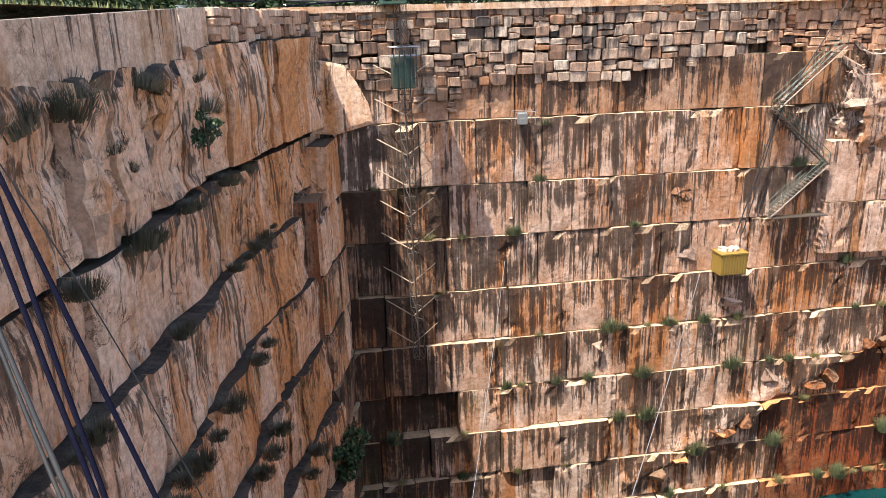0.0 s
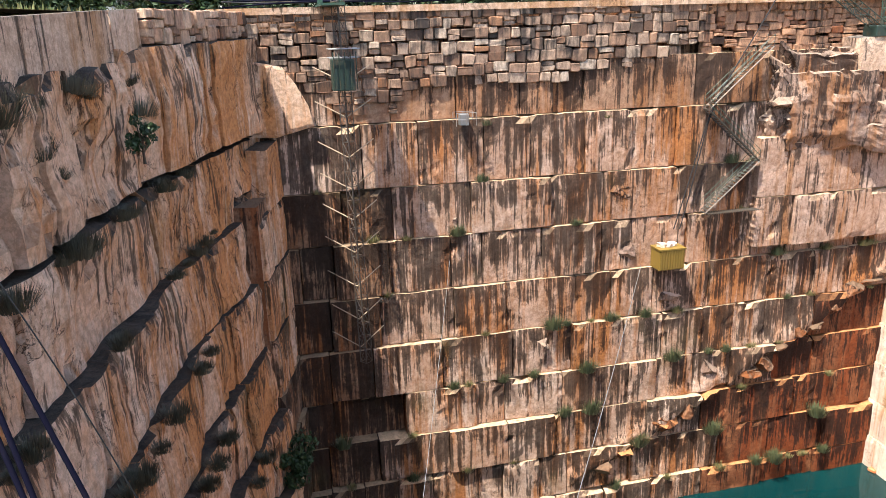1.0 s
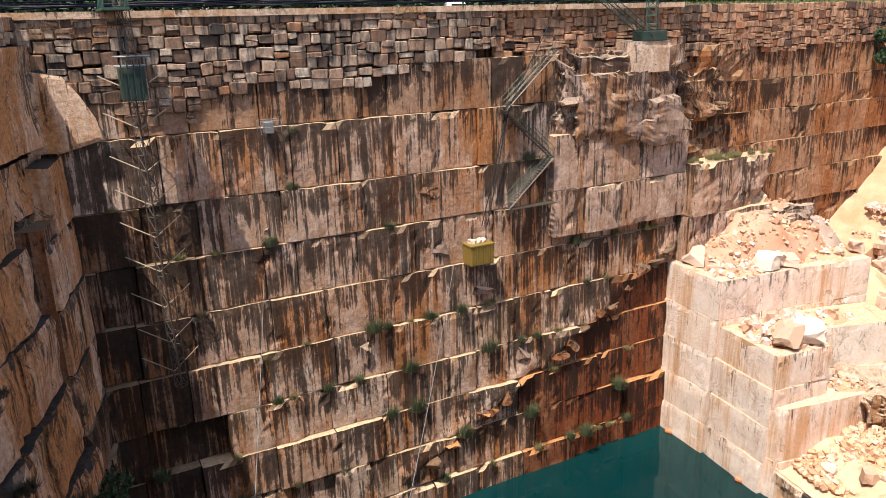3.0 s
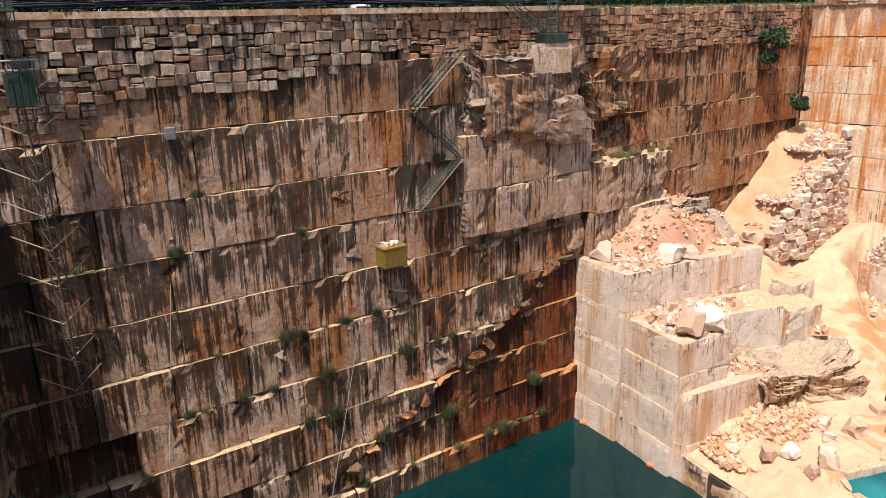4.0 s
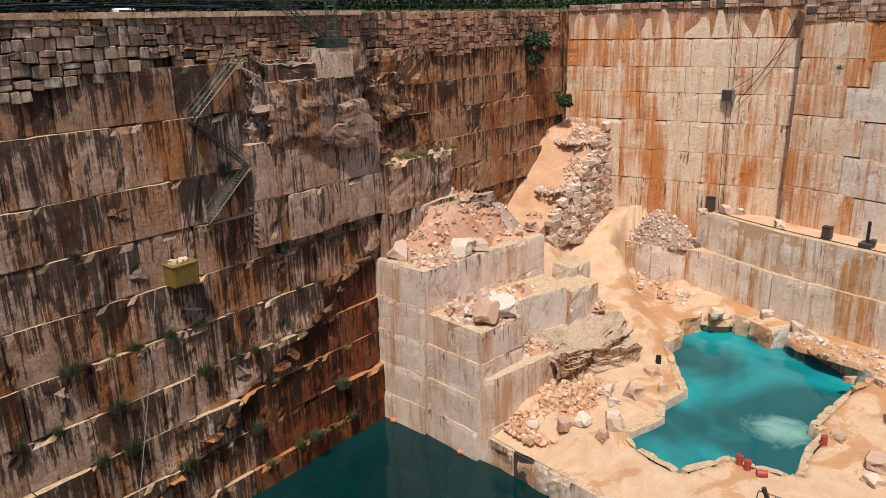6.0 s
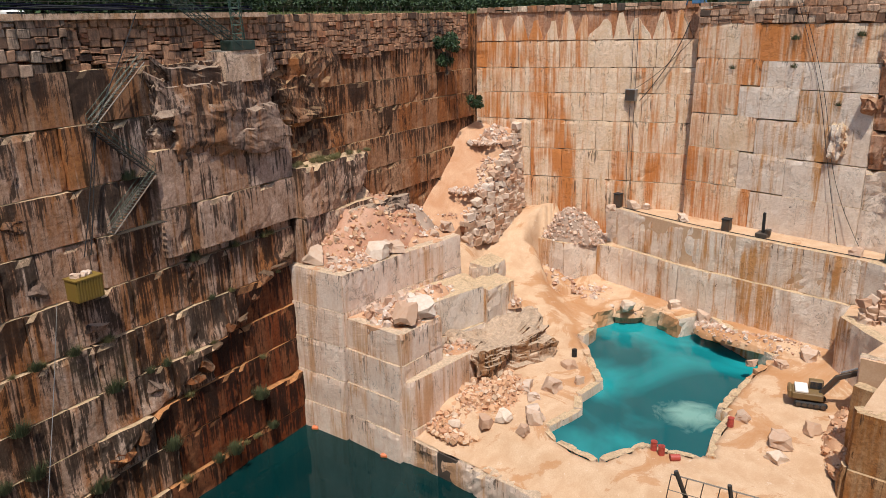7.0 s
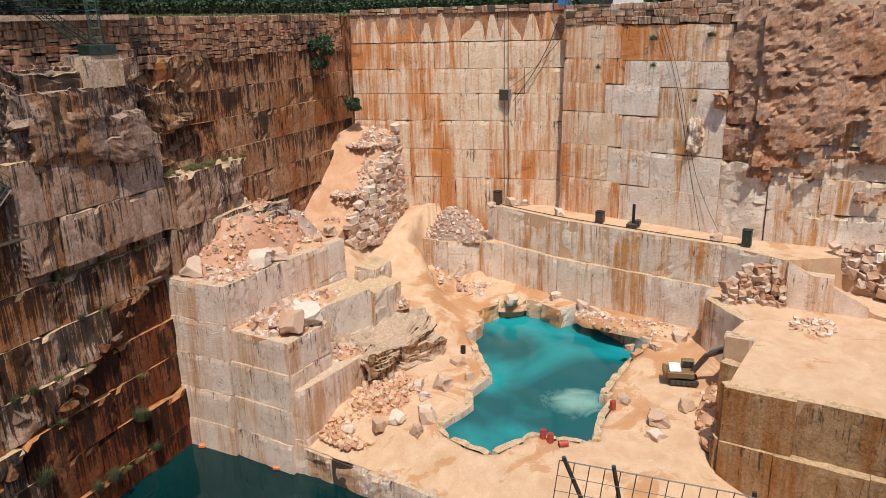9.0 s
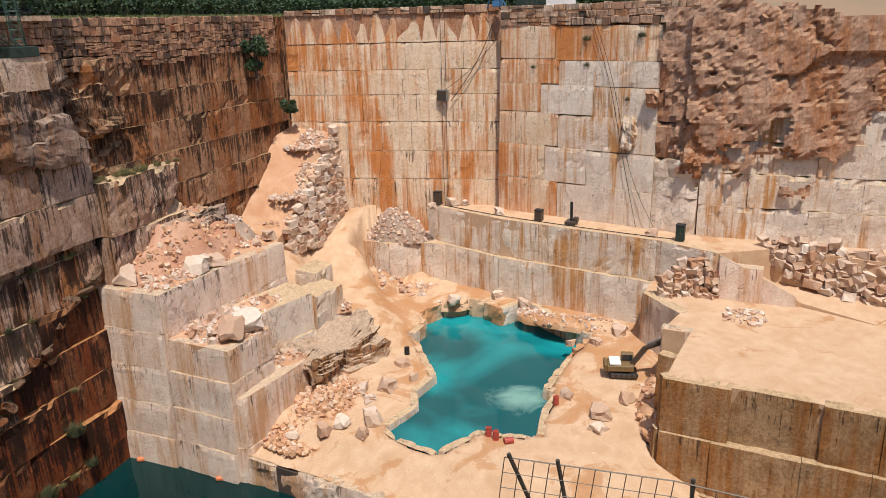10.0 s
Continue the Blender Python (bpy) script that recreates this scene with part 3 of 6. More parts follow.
for line, a, b, za, zb in [(LEFT, 6.5 * i, 6.5 * i + 6.46, 44.0 + 0.2375 * i, 44.2375 + 0.2375 * i) for i in range(8)] + [(LEFT_END, 0.04, 3.0, 45.9, 46.0)]:
    v = [line.at(s, o, z) for k in (0, 1) for s, o, z in ((a, -0.8, (43.0, za)[k]), (b, -0.8, (43.0, zb)[k]), (b, -1.5, (43.0, zb)[k]), (a, -1.5, (43.0, za)[k]))]
    mesh_object("bay", v, [(3, 2, 1, 0), (4, 5, 6, 7), (0, 1, 5, 4), (1, 2, 6, 5), (2, 3, 7, 6), (3, 0, 4, 7)], M_CONC, parapet)
RETURN = Face((-8.5, 49.6), (-8.0, 58.0))
wall_return = wall_core("wall_return", RETURN, -3, 33.4, 2.6, M_ROCK, out=-0.5, label="short rust-stained marble return wall in the quarry corner")
course_wall(wall_return, RETURN, [36.8, 32.5, 28.2, 23.7, 19.3, 14.9, 10.9, 6.9, -2], M_LOWER, 3.0, 5.0, 0.1, seed=31, out=-0.2, pick=lambda s, z: M_LEFT if z > 20 else M_CORNER_SHADE, chip=0.5, frac=0.5, skip=lambda a, b, lo, hi: lo > 30 and b < 6)
course_wall(wall_back, BACK, [41.8, 38.1, 34.6, 30.7, 26.5, 22.3, 14.0], M_BACK, 4.5, 9.0, 0.16, seed=9, out=-0.4, chip=0.22, rough=0.05, jut=0.03, gap=0.07, frac=0.12)
# pale pointed tongues of marble above the back wall, with earth between them
wall_core("earth_band", BACK, 41.0, RIM - 0.2, 1.5, M_REDROCK, out=-0.75, parent=wall_back)
rnd = random.Random(12)
at = 0.3
while at < 30.5:
    w = rnd.uniform(1.7, 3.4)
    tip, z1 = at + w * rnd.uniform(0.3, 0.7), rnd.uniform(44.4, 46.0)
    ring = [(at - 0.1, 41.84), (at + w + 0.1, 41.84), (at + w * 0.97, 42.5), (tip + w * 0.24, z1 - 0.7), (tip + 0.25, z1), (tip - 0.25, z1 - 0.1), (tip - w * 0.22, z1 - 0.9), (at + w * 0.05, 42.6)]
    v = [BACK.at(s, o, z) for o in (-0.8, -0.42) for s, z in ring]
    mesh_object("tongue", v, [tuple(range(8, 16))] + [(i, (i + 1) % 8, (i + 1) % 8 + 8, i + 8) for i in range(8)], M_BACK, wall_back)
    at += w + rnd.uniform(0.0, 0.5)
PIER_LEVELS = [43.9, 39.6, 36.4, 32.6, 28.2, 23.5, 16.0]
course_wall(wall_pier, PIER, PIER_LEVELS, M_GREY, 6.0, 11.0, 0.18, s1=22.5, seed=11, out=0.0, chip=0.2, rough=0.06, jut=0.02, gap=0.07, frac=0.15, slope=-0.02, pick=lambda s, z: M_BACK if s < 6 or z > 40 else M_GREY)
course_wall(wall_pier, PIER, PIER_LEVELS, M_REDROCK, 3.0, 6.0, 0.18, s0=22.5, seed=12, out=0.0, chip=0.8, rough=0.3, frac=0.7, slope=-0.02, pick=lambda s, z: M_GREY if z < 28 else M_REDROCK)


def rock_face(name, face, s0, s1, z0, z1, out, amount, material, parent, cell=0.4, seed=0.0, label="", keep=None):
    """Natural broken rock: angular plates with cracks between them, standing before a wall."""
    nu, nz = round((s1 - s0) / cell), round((z1 - z0) / cell)
    verts, faces = [], []
    for j in range(nz + 1):
        for i in range(nu + 1):
            s, z = s0 + (s1 - s0) * i / nu, z0 + (z1 - z0) * j / nz
            p = face.at(s, 0, z)
            bent = p * 0.20 + Vector((fbm(p, 0.4, seed), fbm(p, 0.4, seed + 9), 0.7 * fbm(p, 0.4, seed + 5))) * 0.5 + Vector((seed, 0, 0))
            far, sites = noise.voronoi(bent)
            plate = noise.cell(sites[0] * 9.7)
            lean = (bent - sites[0]).dot(Vector((noise.cell(sites[0] * 5.1) - 0.5, noise.cell(sites[0] * 3.3) - 0.5, noise.cell(sites[0] * 7.7) - 0.2)))
            crack = max(0.0, 1 - (far[1] - far[0]) / 0.10)
            o = out + amount * (0.9 * fbm(p, 0.12, seed) + 0.7 * (plate - 0.5) + 0.5 * lean - 0.7 * crack + 0.28 * fbm(p, 0.9, seed) + 0.12 * fbm(p, 2.6, seed)) + 0.05 * (z1 - z)
            verts.append(face.at(s, o, z))
    for j in range(nz):
        for i in range(nu):
            a = j * (nu + 1) + i
            s, z = s0 + (s1 - s0) * i / nu, z0 + (z1 - z0) * j / nz
            if keep is None or keep(s, z):
                faces.append((a, a + 1, a + nu + 2, a + nu + 1))
    return tagged(mesh_object(name, verts, faces, material, parent), label)


def red_zone(s, z):
    """Where the far wall is broken red rock; elsewhere sawn blocks show."""
    if z > 46.4 - 0.17 * s + 0.5 * fbm((s, 9, 0), 0.5):
        return False
    return 1.6 * fbm((s, 0, z), 0.16, 5) + 0.5 * fbm((s, 0, z), 0.7, 5) + (z - 30.5) / 9 - 0.05 * max(0.0, s - 6) > -0.1


rock_face("rock_face", FAR, -2, FAR.length, 22.0, 46.4, 0.9, 0.6, M_REDROCK, wall_far, seed=3, keep=red_zone)
rock_face("rock_face", PIER, 21.0, 28.6, 24.0, 45.4, 0.45, 0.45, M_REDROCK, wall_pier, seed=9, keep=lambda s, z: s > 23.0 + 2.0 * fbm((s, 0, z), 0.3, 8) + 0.12 * (40 - z) and z > 26 + 2 * fbm((s, 1, z), 0.4, 8))
course_wall(wall_far, FAR, [22.8, 12], M_GREY, 6.0, 10.0, 0.2, seed=13, out=1.0, chip=0.3, rough=0.1, slope=-0.12)
course_wall(wall_far, FAR, [42.0, 37.8, 34.0, 30.2, 26.4, 22.4, 18.0], M_GREY, 4.0, 9.0, 0.12, seed=14, out=0.35, chip=0.5, rough=0.15, frac=0.4, pick=lambda s, z: M_REDROCK if z > 35 else M_GREY)


def masonry(parent, face, s0, s1, z0, z1, out, lo=0.7, hi=1.5, h=0.95, seed=1, limit=300, bottom=None, material=M_MASON):
    """Rubble masonry of single stones; those past the limit are joined into one mesh."""
    rnd = random.Random(seed)
    stones = []
    z = z1
    while z > z0 + 0.3:
        first = z > z1 - 0.1
        hh = h * rnd.uniform(0.75, 1.2)
        s = s0
        while s < s1 - 0.2:
            w = min(rnd.uniform(lo, hi), s1 - s)
            low = bottom(s) if bottom else z0
            top, z = z, z if first else z + 0.2 * fbm((s, z, 0), 0.45, seed)
            if z - hh > low - 0.3:
                cut = rnd.random() < 0.30
                if cut:
                    stones += [(s, s + w, z - hh * 0.52, z), (s, s + w, z - hh, z - hh * 0.52)]
                else:
                    stones.append((s, s + w, z - hh * rnd.uniform(0.9, 1.15), z + rnd.uniform(-0.08, 0.08)))
            z = top
            s += w
        z -= hh
    rnd.shuffle(stones)
    rest_v, rest_f = [], []
    for n, (a, b, lo_z, hi_z) in enumerate(stones):
        g = rnd.uniform(0.012, 0.05)
        o = out + rnd.uniform(-0.10, 0.12)
        c = min(b - a, hi_z - lo_z) * rnd.uniform(0.04, 0.18)
        a, b, lo_z, hi_z = a + g, b - g, lo_z + g, hi_z - g
        if b - a < 0.15 or hi_z - lo_z < 0.15:
            continue
        ring = [(a + c, lo_z), (b - c * rnd.uniform(0.3, 1), lo_z), (b, lo_z + c), (b, hi_z - c * rnd.uniform(0.3, 1)), (b - c, hi_z), (a + c * rnd.uniform(0.3, 1), hi_z), (a, hi_z - c), (a, lo_z + c * rnd.uniform(0.3, 1))]
        ring = [(s + rnd.uniform(-0.07, 0.07), z + rnd.uniform(-0.06, 0.06)) for s, z in ring]
        mid = ((a + b) / 2, (lo_z + hi_z) / 2)
        v = [face.at(s, out - 0.5, z) for s, z in ring] + [face.at(s, o - 0.06, z) for s, z in ring]
        v += [face.at(mid[0] + (s - mid[0]) * 0.86, o + rnd.uniform(-0.02, 0.05), mid[1] + (z - mid[1]) * 0.86) for s, z in ring]
        f = [(i + k, (i + 1) % 8 + k, (i + 1) % 8 + 8 + k, i + 8 + k) for k in (0, 8) for i in range(8)] + [tuple(range(16, 24))]
        if n < limit:
            mesh_object("stone", v, f, material, parent)
        else:
            q = len(rest_v)
            rest_v += v
            rest_f += [tuple(q + i for i in t) for t in f]
    if rest_v:
        tagged(mesh_object("stones", rest_v, rest_f, material, parent), kind="stuff")


masonry(wall_front, FRONT, -3.6, 36.0, 38.0, RIM - 0.1, -0.35, seed=21, bottom=lambda s: ramp_value(s, [-4, 2, 5, 8, 11, 14, 20, 24, 30, 36], [41.0, 40.6, 38.2, 38.3, 39.6, 40.6, 39.8, 40.4, 41.4, 42.6]) + 0.7 * fbm((s, 0, 0), 0.6, 3))
masonry(wall_front, FRONT, 36.0, 99.0, 41.0, RIM - 0.1, -0.7, 0.7, 1.5, 0.75, seed=22, limit=120, material=M_MASON_BROWN, bottom=lambda s: 41.6 + 0.9 * fbm((s, 0, 0), 0.25, 6) - 0.5)
masonry(wall_left_end, LEFT_END, 3.0, 19.6, 44.0, RIM - 0.1, -0.4, 0.8, 1.6, 0.9, seed=26, limit=80, material=M_MASON_PALE)
masonry(wall_back, BACK, 0, 31.4, 45.2, RIM + 0.5, -0.5, 0.8, 1.8, 0.8, seed=23, limit=80, material=M_MASON_PALE)
masonry(wall_pier, PIER, 0, 28, 43.2, RIM + 0.2, 0.0, 0.8, 1.8, 0.8, seed=24, limit=80, material=M_MASON_PALE)


# ---- terraces below the back wall ----
def prism(name, plan, z0, z1, material, label="", category="", kind="", parent=None):
    """A solid over a plan outline; z1 may be a number or a height for each corner."""
    n = len(plan)
    top = [z1] * n if isinstance(z1, (int, float)) else z1
    verts = [(x, y, z0) for x, y in plan] + [(x, y, z) for (x, y), z in zip(plan, top)]
    faces = [tuple(range(n)), tuple(range(2 * n - 1, n - 1, -1))] + [((i + 1) % n, i, i + n, (i + 1) % n + n) for i in range(n)]
    ob = mesh_object(name, verts, faces, material, parent)
    return tagged(ob, label, category, kind=kind)


def lined(parent, line, levels, material, lo=3.0, hi=7.0, step=0.1, out=0.3, seed=1, **more):
    """Courses of blocks along an open line in plan."""
    for i, (p, q) in enumerate(zip(line, line[1:])):
        course_wall(parent, Face(p, q), levels, material, lo, hi, step, out, seed=seed + i, back=-1.0, **more)


T1_LINE = [(96.0, 53.6), (95.0, 51.0), (91.6, 39.4), (89.4, 17.8), (86.6, 10.4)]
terrace_upper = prism("terrace", T1_LINE + [(90.9, 4.6), (89.6, -9), (88, -34), (104, -34), (104, 45), (96, 70), (94.5, 66), (96.5, 60)], 3, T1 - 0.06, M_SAND, "sandy haul road on a marble terrace below the quarry wall", "terrace", "structure")
for i, (p, q) in enumerate(zip(T1_LINE, T1_LINE[1:])):
    f = Face(p, q)
    course_wall(terrace_upper, f, [T1, T2, 5.5], M_GREY, 3.5, 7.5, 0.7, 0.1, seed=60 + i, back=-1.0, chip=0.25, rough=0.1, frac=0.12)
T2_LINE = [(91.0, 63.0), (90.6, 57.0), (93.4, 53.0), (93.6, 49.0)]
terrace_lower = prism("terrace", T2_LINE + [(96, 49), (97, 55), (92.6, 62.6)], 3, T2 - 0.06, M_SAND, "low sawn marble terrace beside the haul road", "terrace", "structure")
lined(terrace_lower, T2_LINE, [T2, 5.5], M_GREY, 3, 6, seed=66)

# the bench at the edge of the view
QUAY = [(63.6, -30.0), (63.6, 11.5)]
quay = prism("terrace", [(64.2, -34), (64.2, 11.2), (67.6, 11.2), (74.9, 11.0), (74.9, 13.8), (79.8, 13.0), (84.6, 18.0), (90.5, 18.2), (92, 8), (92, -34)], 2, T2 - 0.06, M_SAND, "broad sandy marble bench with sawn brown faces", "terrace", "structure")
course_wall(quay, Face((63.8, 11.5), (63.8, -30.0)), [T2, 7.9, 2.5, -1], M_QUAY, 4.5, 9.0, 0.5, 0.1, seed=71, back=-1.2, chip=0.2, rough=0.06, frac=0.05)
course_wall(quay, Face((64.6, 12.0), (63.8, 11.5)), [T2, 7.9, 2.5], M_QUAY, 2, 3, 0.3, 0.1, seed=72)
course_wall(quay, Face((68.4, 13.0), (68.0, 11.3)), [T2, 5.5], M_QUAY, 2, 3, 0.2, 0.1, seed=73)
course_wall(quay, Face((74.9, 14.0), (74.9, 10.8)), [T2 + 0.1, 5.5], M_BLOCK, 1.6, 2.2, 0.2, 0.2, seed=74, chip=0.1)
course_wall(quay, Face((84.8, 18.3), (79.9, 12.9)), [T2 + 0.1, 5.5], M_GREY, 3.0, 4.0, 0.2, 0.2, seed=75, chip=0.1)
prism("road", [(86.6, 10.6), (87.0, 1.2), (84.5, -6.0), (90.0, -9.0), (91.2, 4.8), (88.2, 10.8)], 12, [T1 - 0.05, 13.6, T2, T2 + 0.4, 14.5, T1 - 0.05], M_SAND, "sandy ramp down from the upper terrace", "road", "structure")
slab_wall = prism("retaining_slab", [(86.2, 10.0), (86.5, 1.8), (86.9, 1.8), (86.7, 10.2)], 12.5, [T1 - 0.1, 14.4, 14.4, T1 - 0.1], M_BLOCK, "large pale sawn slabs that hold the ramp", "retaining wall")
course_wall(slab_wall, Face((86.3, 9.9), (86.5, 5.4)), [17.2, 12.6], M_BLOCK, 2.2, 4.0, 0.1, 0.15, seed=77, chip=0.08, rough=0.04)

# ---- the great benches between lake and road ----
def bench(name, plan, visible, levels, material, label, seed, lo=3.0, hi=5.5, step=0.16, top=None, rough=0.05, chip=0.16, **more):
    ob = prism(name, plan, -2, levels[0] - 0.08, top or material, label, "marble bench")
    lined(ob, plan[:visible + 1], levels, material, lo, hi, step, 0.25, seed, rough=rough, chip=chip, jut=0.05, frac=0.08, **more)
    return ob


bench("marble_bench", [(48.1, 66.7), (48.95, 58.2), (57.8, 58.6), (68.6, 58.5), (70.5, 71), (48.3, 68)], 3, [19.4, 15.2, 11.2, 7.2, 3.4, -2], M_BLOCK, "tall stepped bench of pale sawn marble rising from the lake", 41, top=M_SOIL)
bench("marble_bench", [(49.05, 58.0), (49.25, 50.2), (55.8, 50.5), (56.4, 58.2)], 2, [14.6, 11.2, 7.2, 3.4, -2], M_BLOCK, "pale sawn marble bench heaped with broken stone", 45, 2.6, 4.6, top=M_SOIL)
bench("marble_bench", [(56.2, 53.8), (65.6, 52.4), (68.0, 57.4), (57.0, 59.0)], 2, [14.7, 10.2, 5.0], M_GREY, "grey-brown sawn marble bench beside the haul road", 49, 2.6, 5.2)
bench("marble_bench", [(49.4, 50.4), (49.6, 49.2), (59.6, 49.0), (60.0, 52)], 2, [9.5, 4.0, -2], M_BLOCK, "low pale marble bench behind the rubble slope", 53, 3.0, 6.0)
bench("marble_bench", [(69.0, 58.0), (68.8, 54.4), (73.6, 53.6), (74.6, 58)], 2, [13.0, 8.0], M_GREY, "weathered marble blocks above the haul road", 59, 2.0, 3.5, rough=0.25, chip=0.6)
bench("marble_bench", [(73.0, 60.5), (72.8, 57.2), (77.0, 57.6), (78.0, 61)], 2, [14.2, 9.5], M_GREY, "weathered marble blocks above the haul road", 63, 2.0, 3.0, rough=0.25, chip=0.6)

# the bank of the lake and of the pool
bank = tagged(mesh_object("bank", [(53.6, 50.6, 2.8), (53.4, -14, 2.8), (49.4, -14, 2.8), (49.4, 50.6, 2.8), (51.6, 50.6, -2), (51.4, -14, -2), (49.4, -14, -2), (49.4, 50.6, -2)], [(0, 1, 2, 3), (7, 6, 5, 4), (3, 2, 6, 7), (1, 0, 4, 5)], M_JOINT), "pale marble bank along the lake", "bank", kind="structure")
course_wall(bank, Face((49.2, 50.6), (49.1, -14)), [3.1, -2], M_BLOCK, 3.0, 7.0, 0.1, 0.1, seed=81, chip=0.5, rough=0.25)
pool_edge = tagged(mesh_object("bank", [(x, y, POND_Z - 2.4 + 0.1 * k) for k in (0, 1) for x, y in ((54, 21), (94, 21), (94, 50), (54, 50))], [(0, 1, 2, 3), (7, 6, 5, 4)], M_SAND), "sawn marble edge of the turquoise pool", "bank", kind="structure")
for i, (p, q) in enumerate(zip(POND, POND[1:] + POND[:1])):
    f = Face(p, q)
    mid = f.at(f.length / 2, -0.6, 0)
    z = bare_floor(mid.x, mid.y)
    broken = i in (4, 6, 7, 8, 9, 10, 14)
    course_wall(pool_edge, f, [z + 0.06, POND_Z - 1.6], M_SAND if broken else M_GREY, 1.6, 3.4, 0.0, -0.05, seed=100 + i, back=-0.7, chip=0.9 if broken else 0.18, rough=0.5 if broken else 0.06)


# ---- heaps of broken stone ----
def heap(name, cx, cy, z, rx, ry, height, soil_mat, stone_mat, count, big, label, turn=0.0, seed=1, lean=(0, 0), small=0.18):
    """A mound with loose stones on it; the stones are one mesh under the mound."""
    rnd = random.Random(seed)
    ca, sa = math.cos(radians(turn)), math.sin(radians(turn))

    def top(a, b):
        r = min(1.0, math.hypot(a, b))
        edge = 1 - r * r
        return height * edge * (0.85 + 0.5 * fbm((a * rx, b * ry, seed), 0.3, seed)) + lean[0] * a + lean[1] * b

    n = 26
    verts, faces = [], []
    for j in range(n + 1):
        for i in range(n + 1):
            a, b = 2 * i / n - 1, 2 * j / n - 1
            q = max(abs(a), abs(b)) / (math.hypot(a, b) or 1)
            a, b = a * q, b * q
            x, y = a * rx, b * ry
            zz = z + top(a, b) + 0.14 * fbm((x, y, 0), 0.8, seed) - (0.5 if max(abs(2 * i / n - 1), abs(2 * j / n - 1)) > 0.99 else 0)
            verts.append((cx + x * ca - y * sa, cy + x * sa + y * ca, zz))
    for j in range(n):
        for i in range(n):
            a = j * (n + 1) + i
            faces.append((a, a + 1, a + n + 2, a + n + 1))
    ob = tagged(mesh_object(name, verts, faces, soil_mat, smooth=True), label, "rubble heap")
    spots = []
    for _ in range(count):
        a, b = rnd.uniform(-1, 1), rnd.uniform(-1, 1)
        if math.hypot(a, b) > 1.05:
            continue
        size = small + (big - small) * rnd.random() ** 3
        x, y = a * rx, b * ry
        spots.append(((cx + x * ca - y * sa, cy + x * sa + y * ca, z + max(0, top(a, b)) + size * 0.12), size))
    rubble_mesh("rubble", spots, stone_mat, parent=ob)
    return ob


heap("rock_mound", 59.4, 65.6, 18.6, 10.4, 6.4, 6.6, M_REDSOIL, M_ORUBBLE, 1500, 0.9, "mound of red earth and broken rock on the tall bench", 6, 3)
heap("rock_mound", 66.0, 66.4, 19.2, 5.0, 4.6, 4.6, M_GREYSOIL, M_RUBBLE, 160, 0.8, "grey weathered rock mound on the tall bench", 0, 22)
heap("rubble_heap", 53.0, 60.6, 19.25, 4.2, 2.4, 0.7, M_SOIL, M_RUBBLE, 420, 1.0, "pinkish broken marble along the edge of the tall bench", 10, 4)
heap("rubble_heap", 63.5, 61.6, 19.25, 6.5, 2.0, 0.6, M_SOIL, M_RUBBLE, 160, 0.9, "reddish earth and broken marble on the tall bench", 4, 5)
heap("rubble_heap", 53.4, 54.4, 14.3, 3.7, 3.6, 2.3, M_SOIL, M_RUBBLE, 620, 1.7, "pile of broken pale marble on the bench", 0, 6)
heap("rubble_heap", 60.0, 55.6, 14.4, 3.6, 2.0, 0.9, M_SOIL, M_RUBBLE, 160, 1.0, "broken marble against the upper bench", 0, 7)
heap("rubble_slope", 58.2, 45.9, 3.7, 7.6, 5.2, 3.2, M_SOIL, M_ORUBBLE, 3600, 1.1, "long slope of orange earth and broken stone beside the lake", -8, 8, lean=(0.8, 0.6))
heap("rubble_heap", 59.0, 50.8, 9.2, 2.2, 1.6, 1.0, M_SOIL, M_RUBBLE, 130, 0.9, "broken marble on the low bench", 0, 9)
heap("rubble_heap", 94.6, 58.0, 13.1, 3.6, 5.6, 5.0, M_GREYSOIL, M_RUBBLE, 1800, 0.9, "grey and pink rubble tipped at the end of the terrace", 8, 10)
heap("rubble_heap", 89.4, 51.0, 6.9, 3.4, 3.0, 1.0, M_SAND, M_RUBBLE, 200, 1.2, "broken marble at the foot of the terrace", 0, 11)
heap("rubble_heap", 87.0, 58.0, 7.6, 2.6, 5.4, 2.6, M_SAND, M_RUBBLE, 260, 0.9, "loose stone beside the haul road", 10, 12)
heap("rubble_heap", 86.2, 26.0, 7.2, 2.0, 6.0, 1.0, M_SAND, M_RUBBLE, 220, 1.0, "white broken stone below the terrace", 6, 13)
heap("rubble_heap", 72.0, 13.2, 6.0, 7.5, 2.2, 1.5, M_SOIL, M_ORUBBLE, 380, 0.9, "broken stone along the foot of the brown bench", 10, 14)
heap("rubble_heap", 81.5, 6.5, 13.0, 2.6, 2.4, 0.7, M_SAND, M_RUBBLE, 160, 1.0, "loose stone on the sandy bench", 0, 15)
heap("rubble_heap", 88.3, 46.0, 6.3, 2.4, 3.4, 1.0, M_SAND, M_RUBBLE, 160, 1.1, "loose marble on the bank of the pool", 20, 16)
heap("rubble_heap", 87.4, 33.0, 6.6, 1.6, 2.6, 1.1, M_SAND, M_RUBBLE, 140, 1.2, "loose marble on the bank of the pool", -20, 17)
heap("rubble_heap", 72.8, 56.0, 9.8, 2.0, 3.5, 1.2, M_SOIL, M_RUBBLE, 150, 0.9, "loose stone beside the haul road", 30, 18)


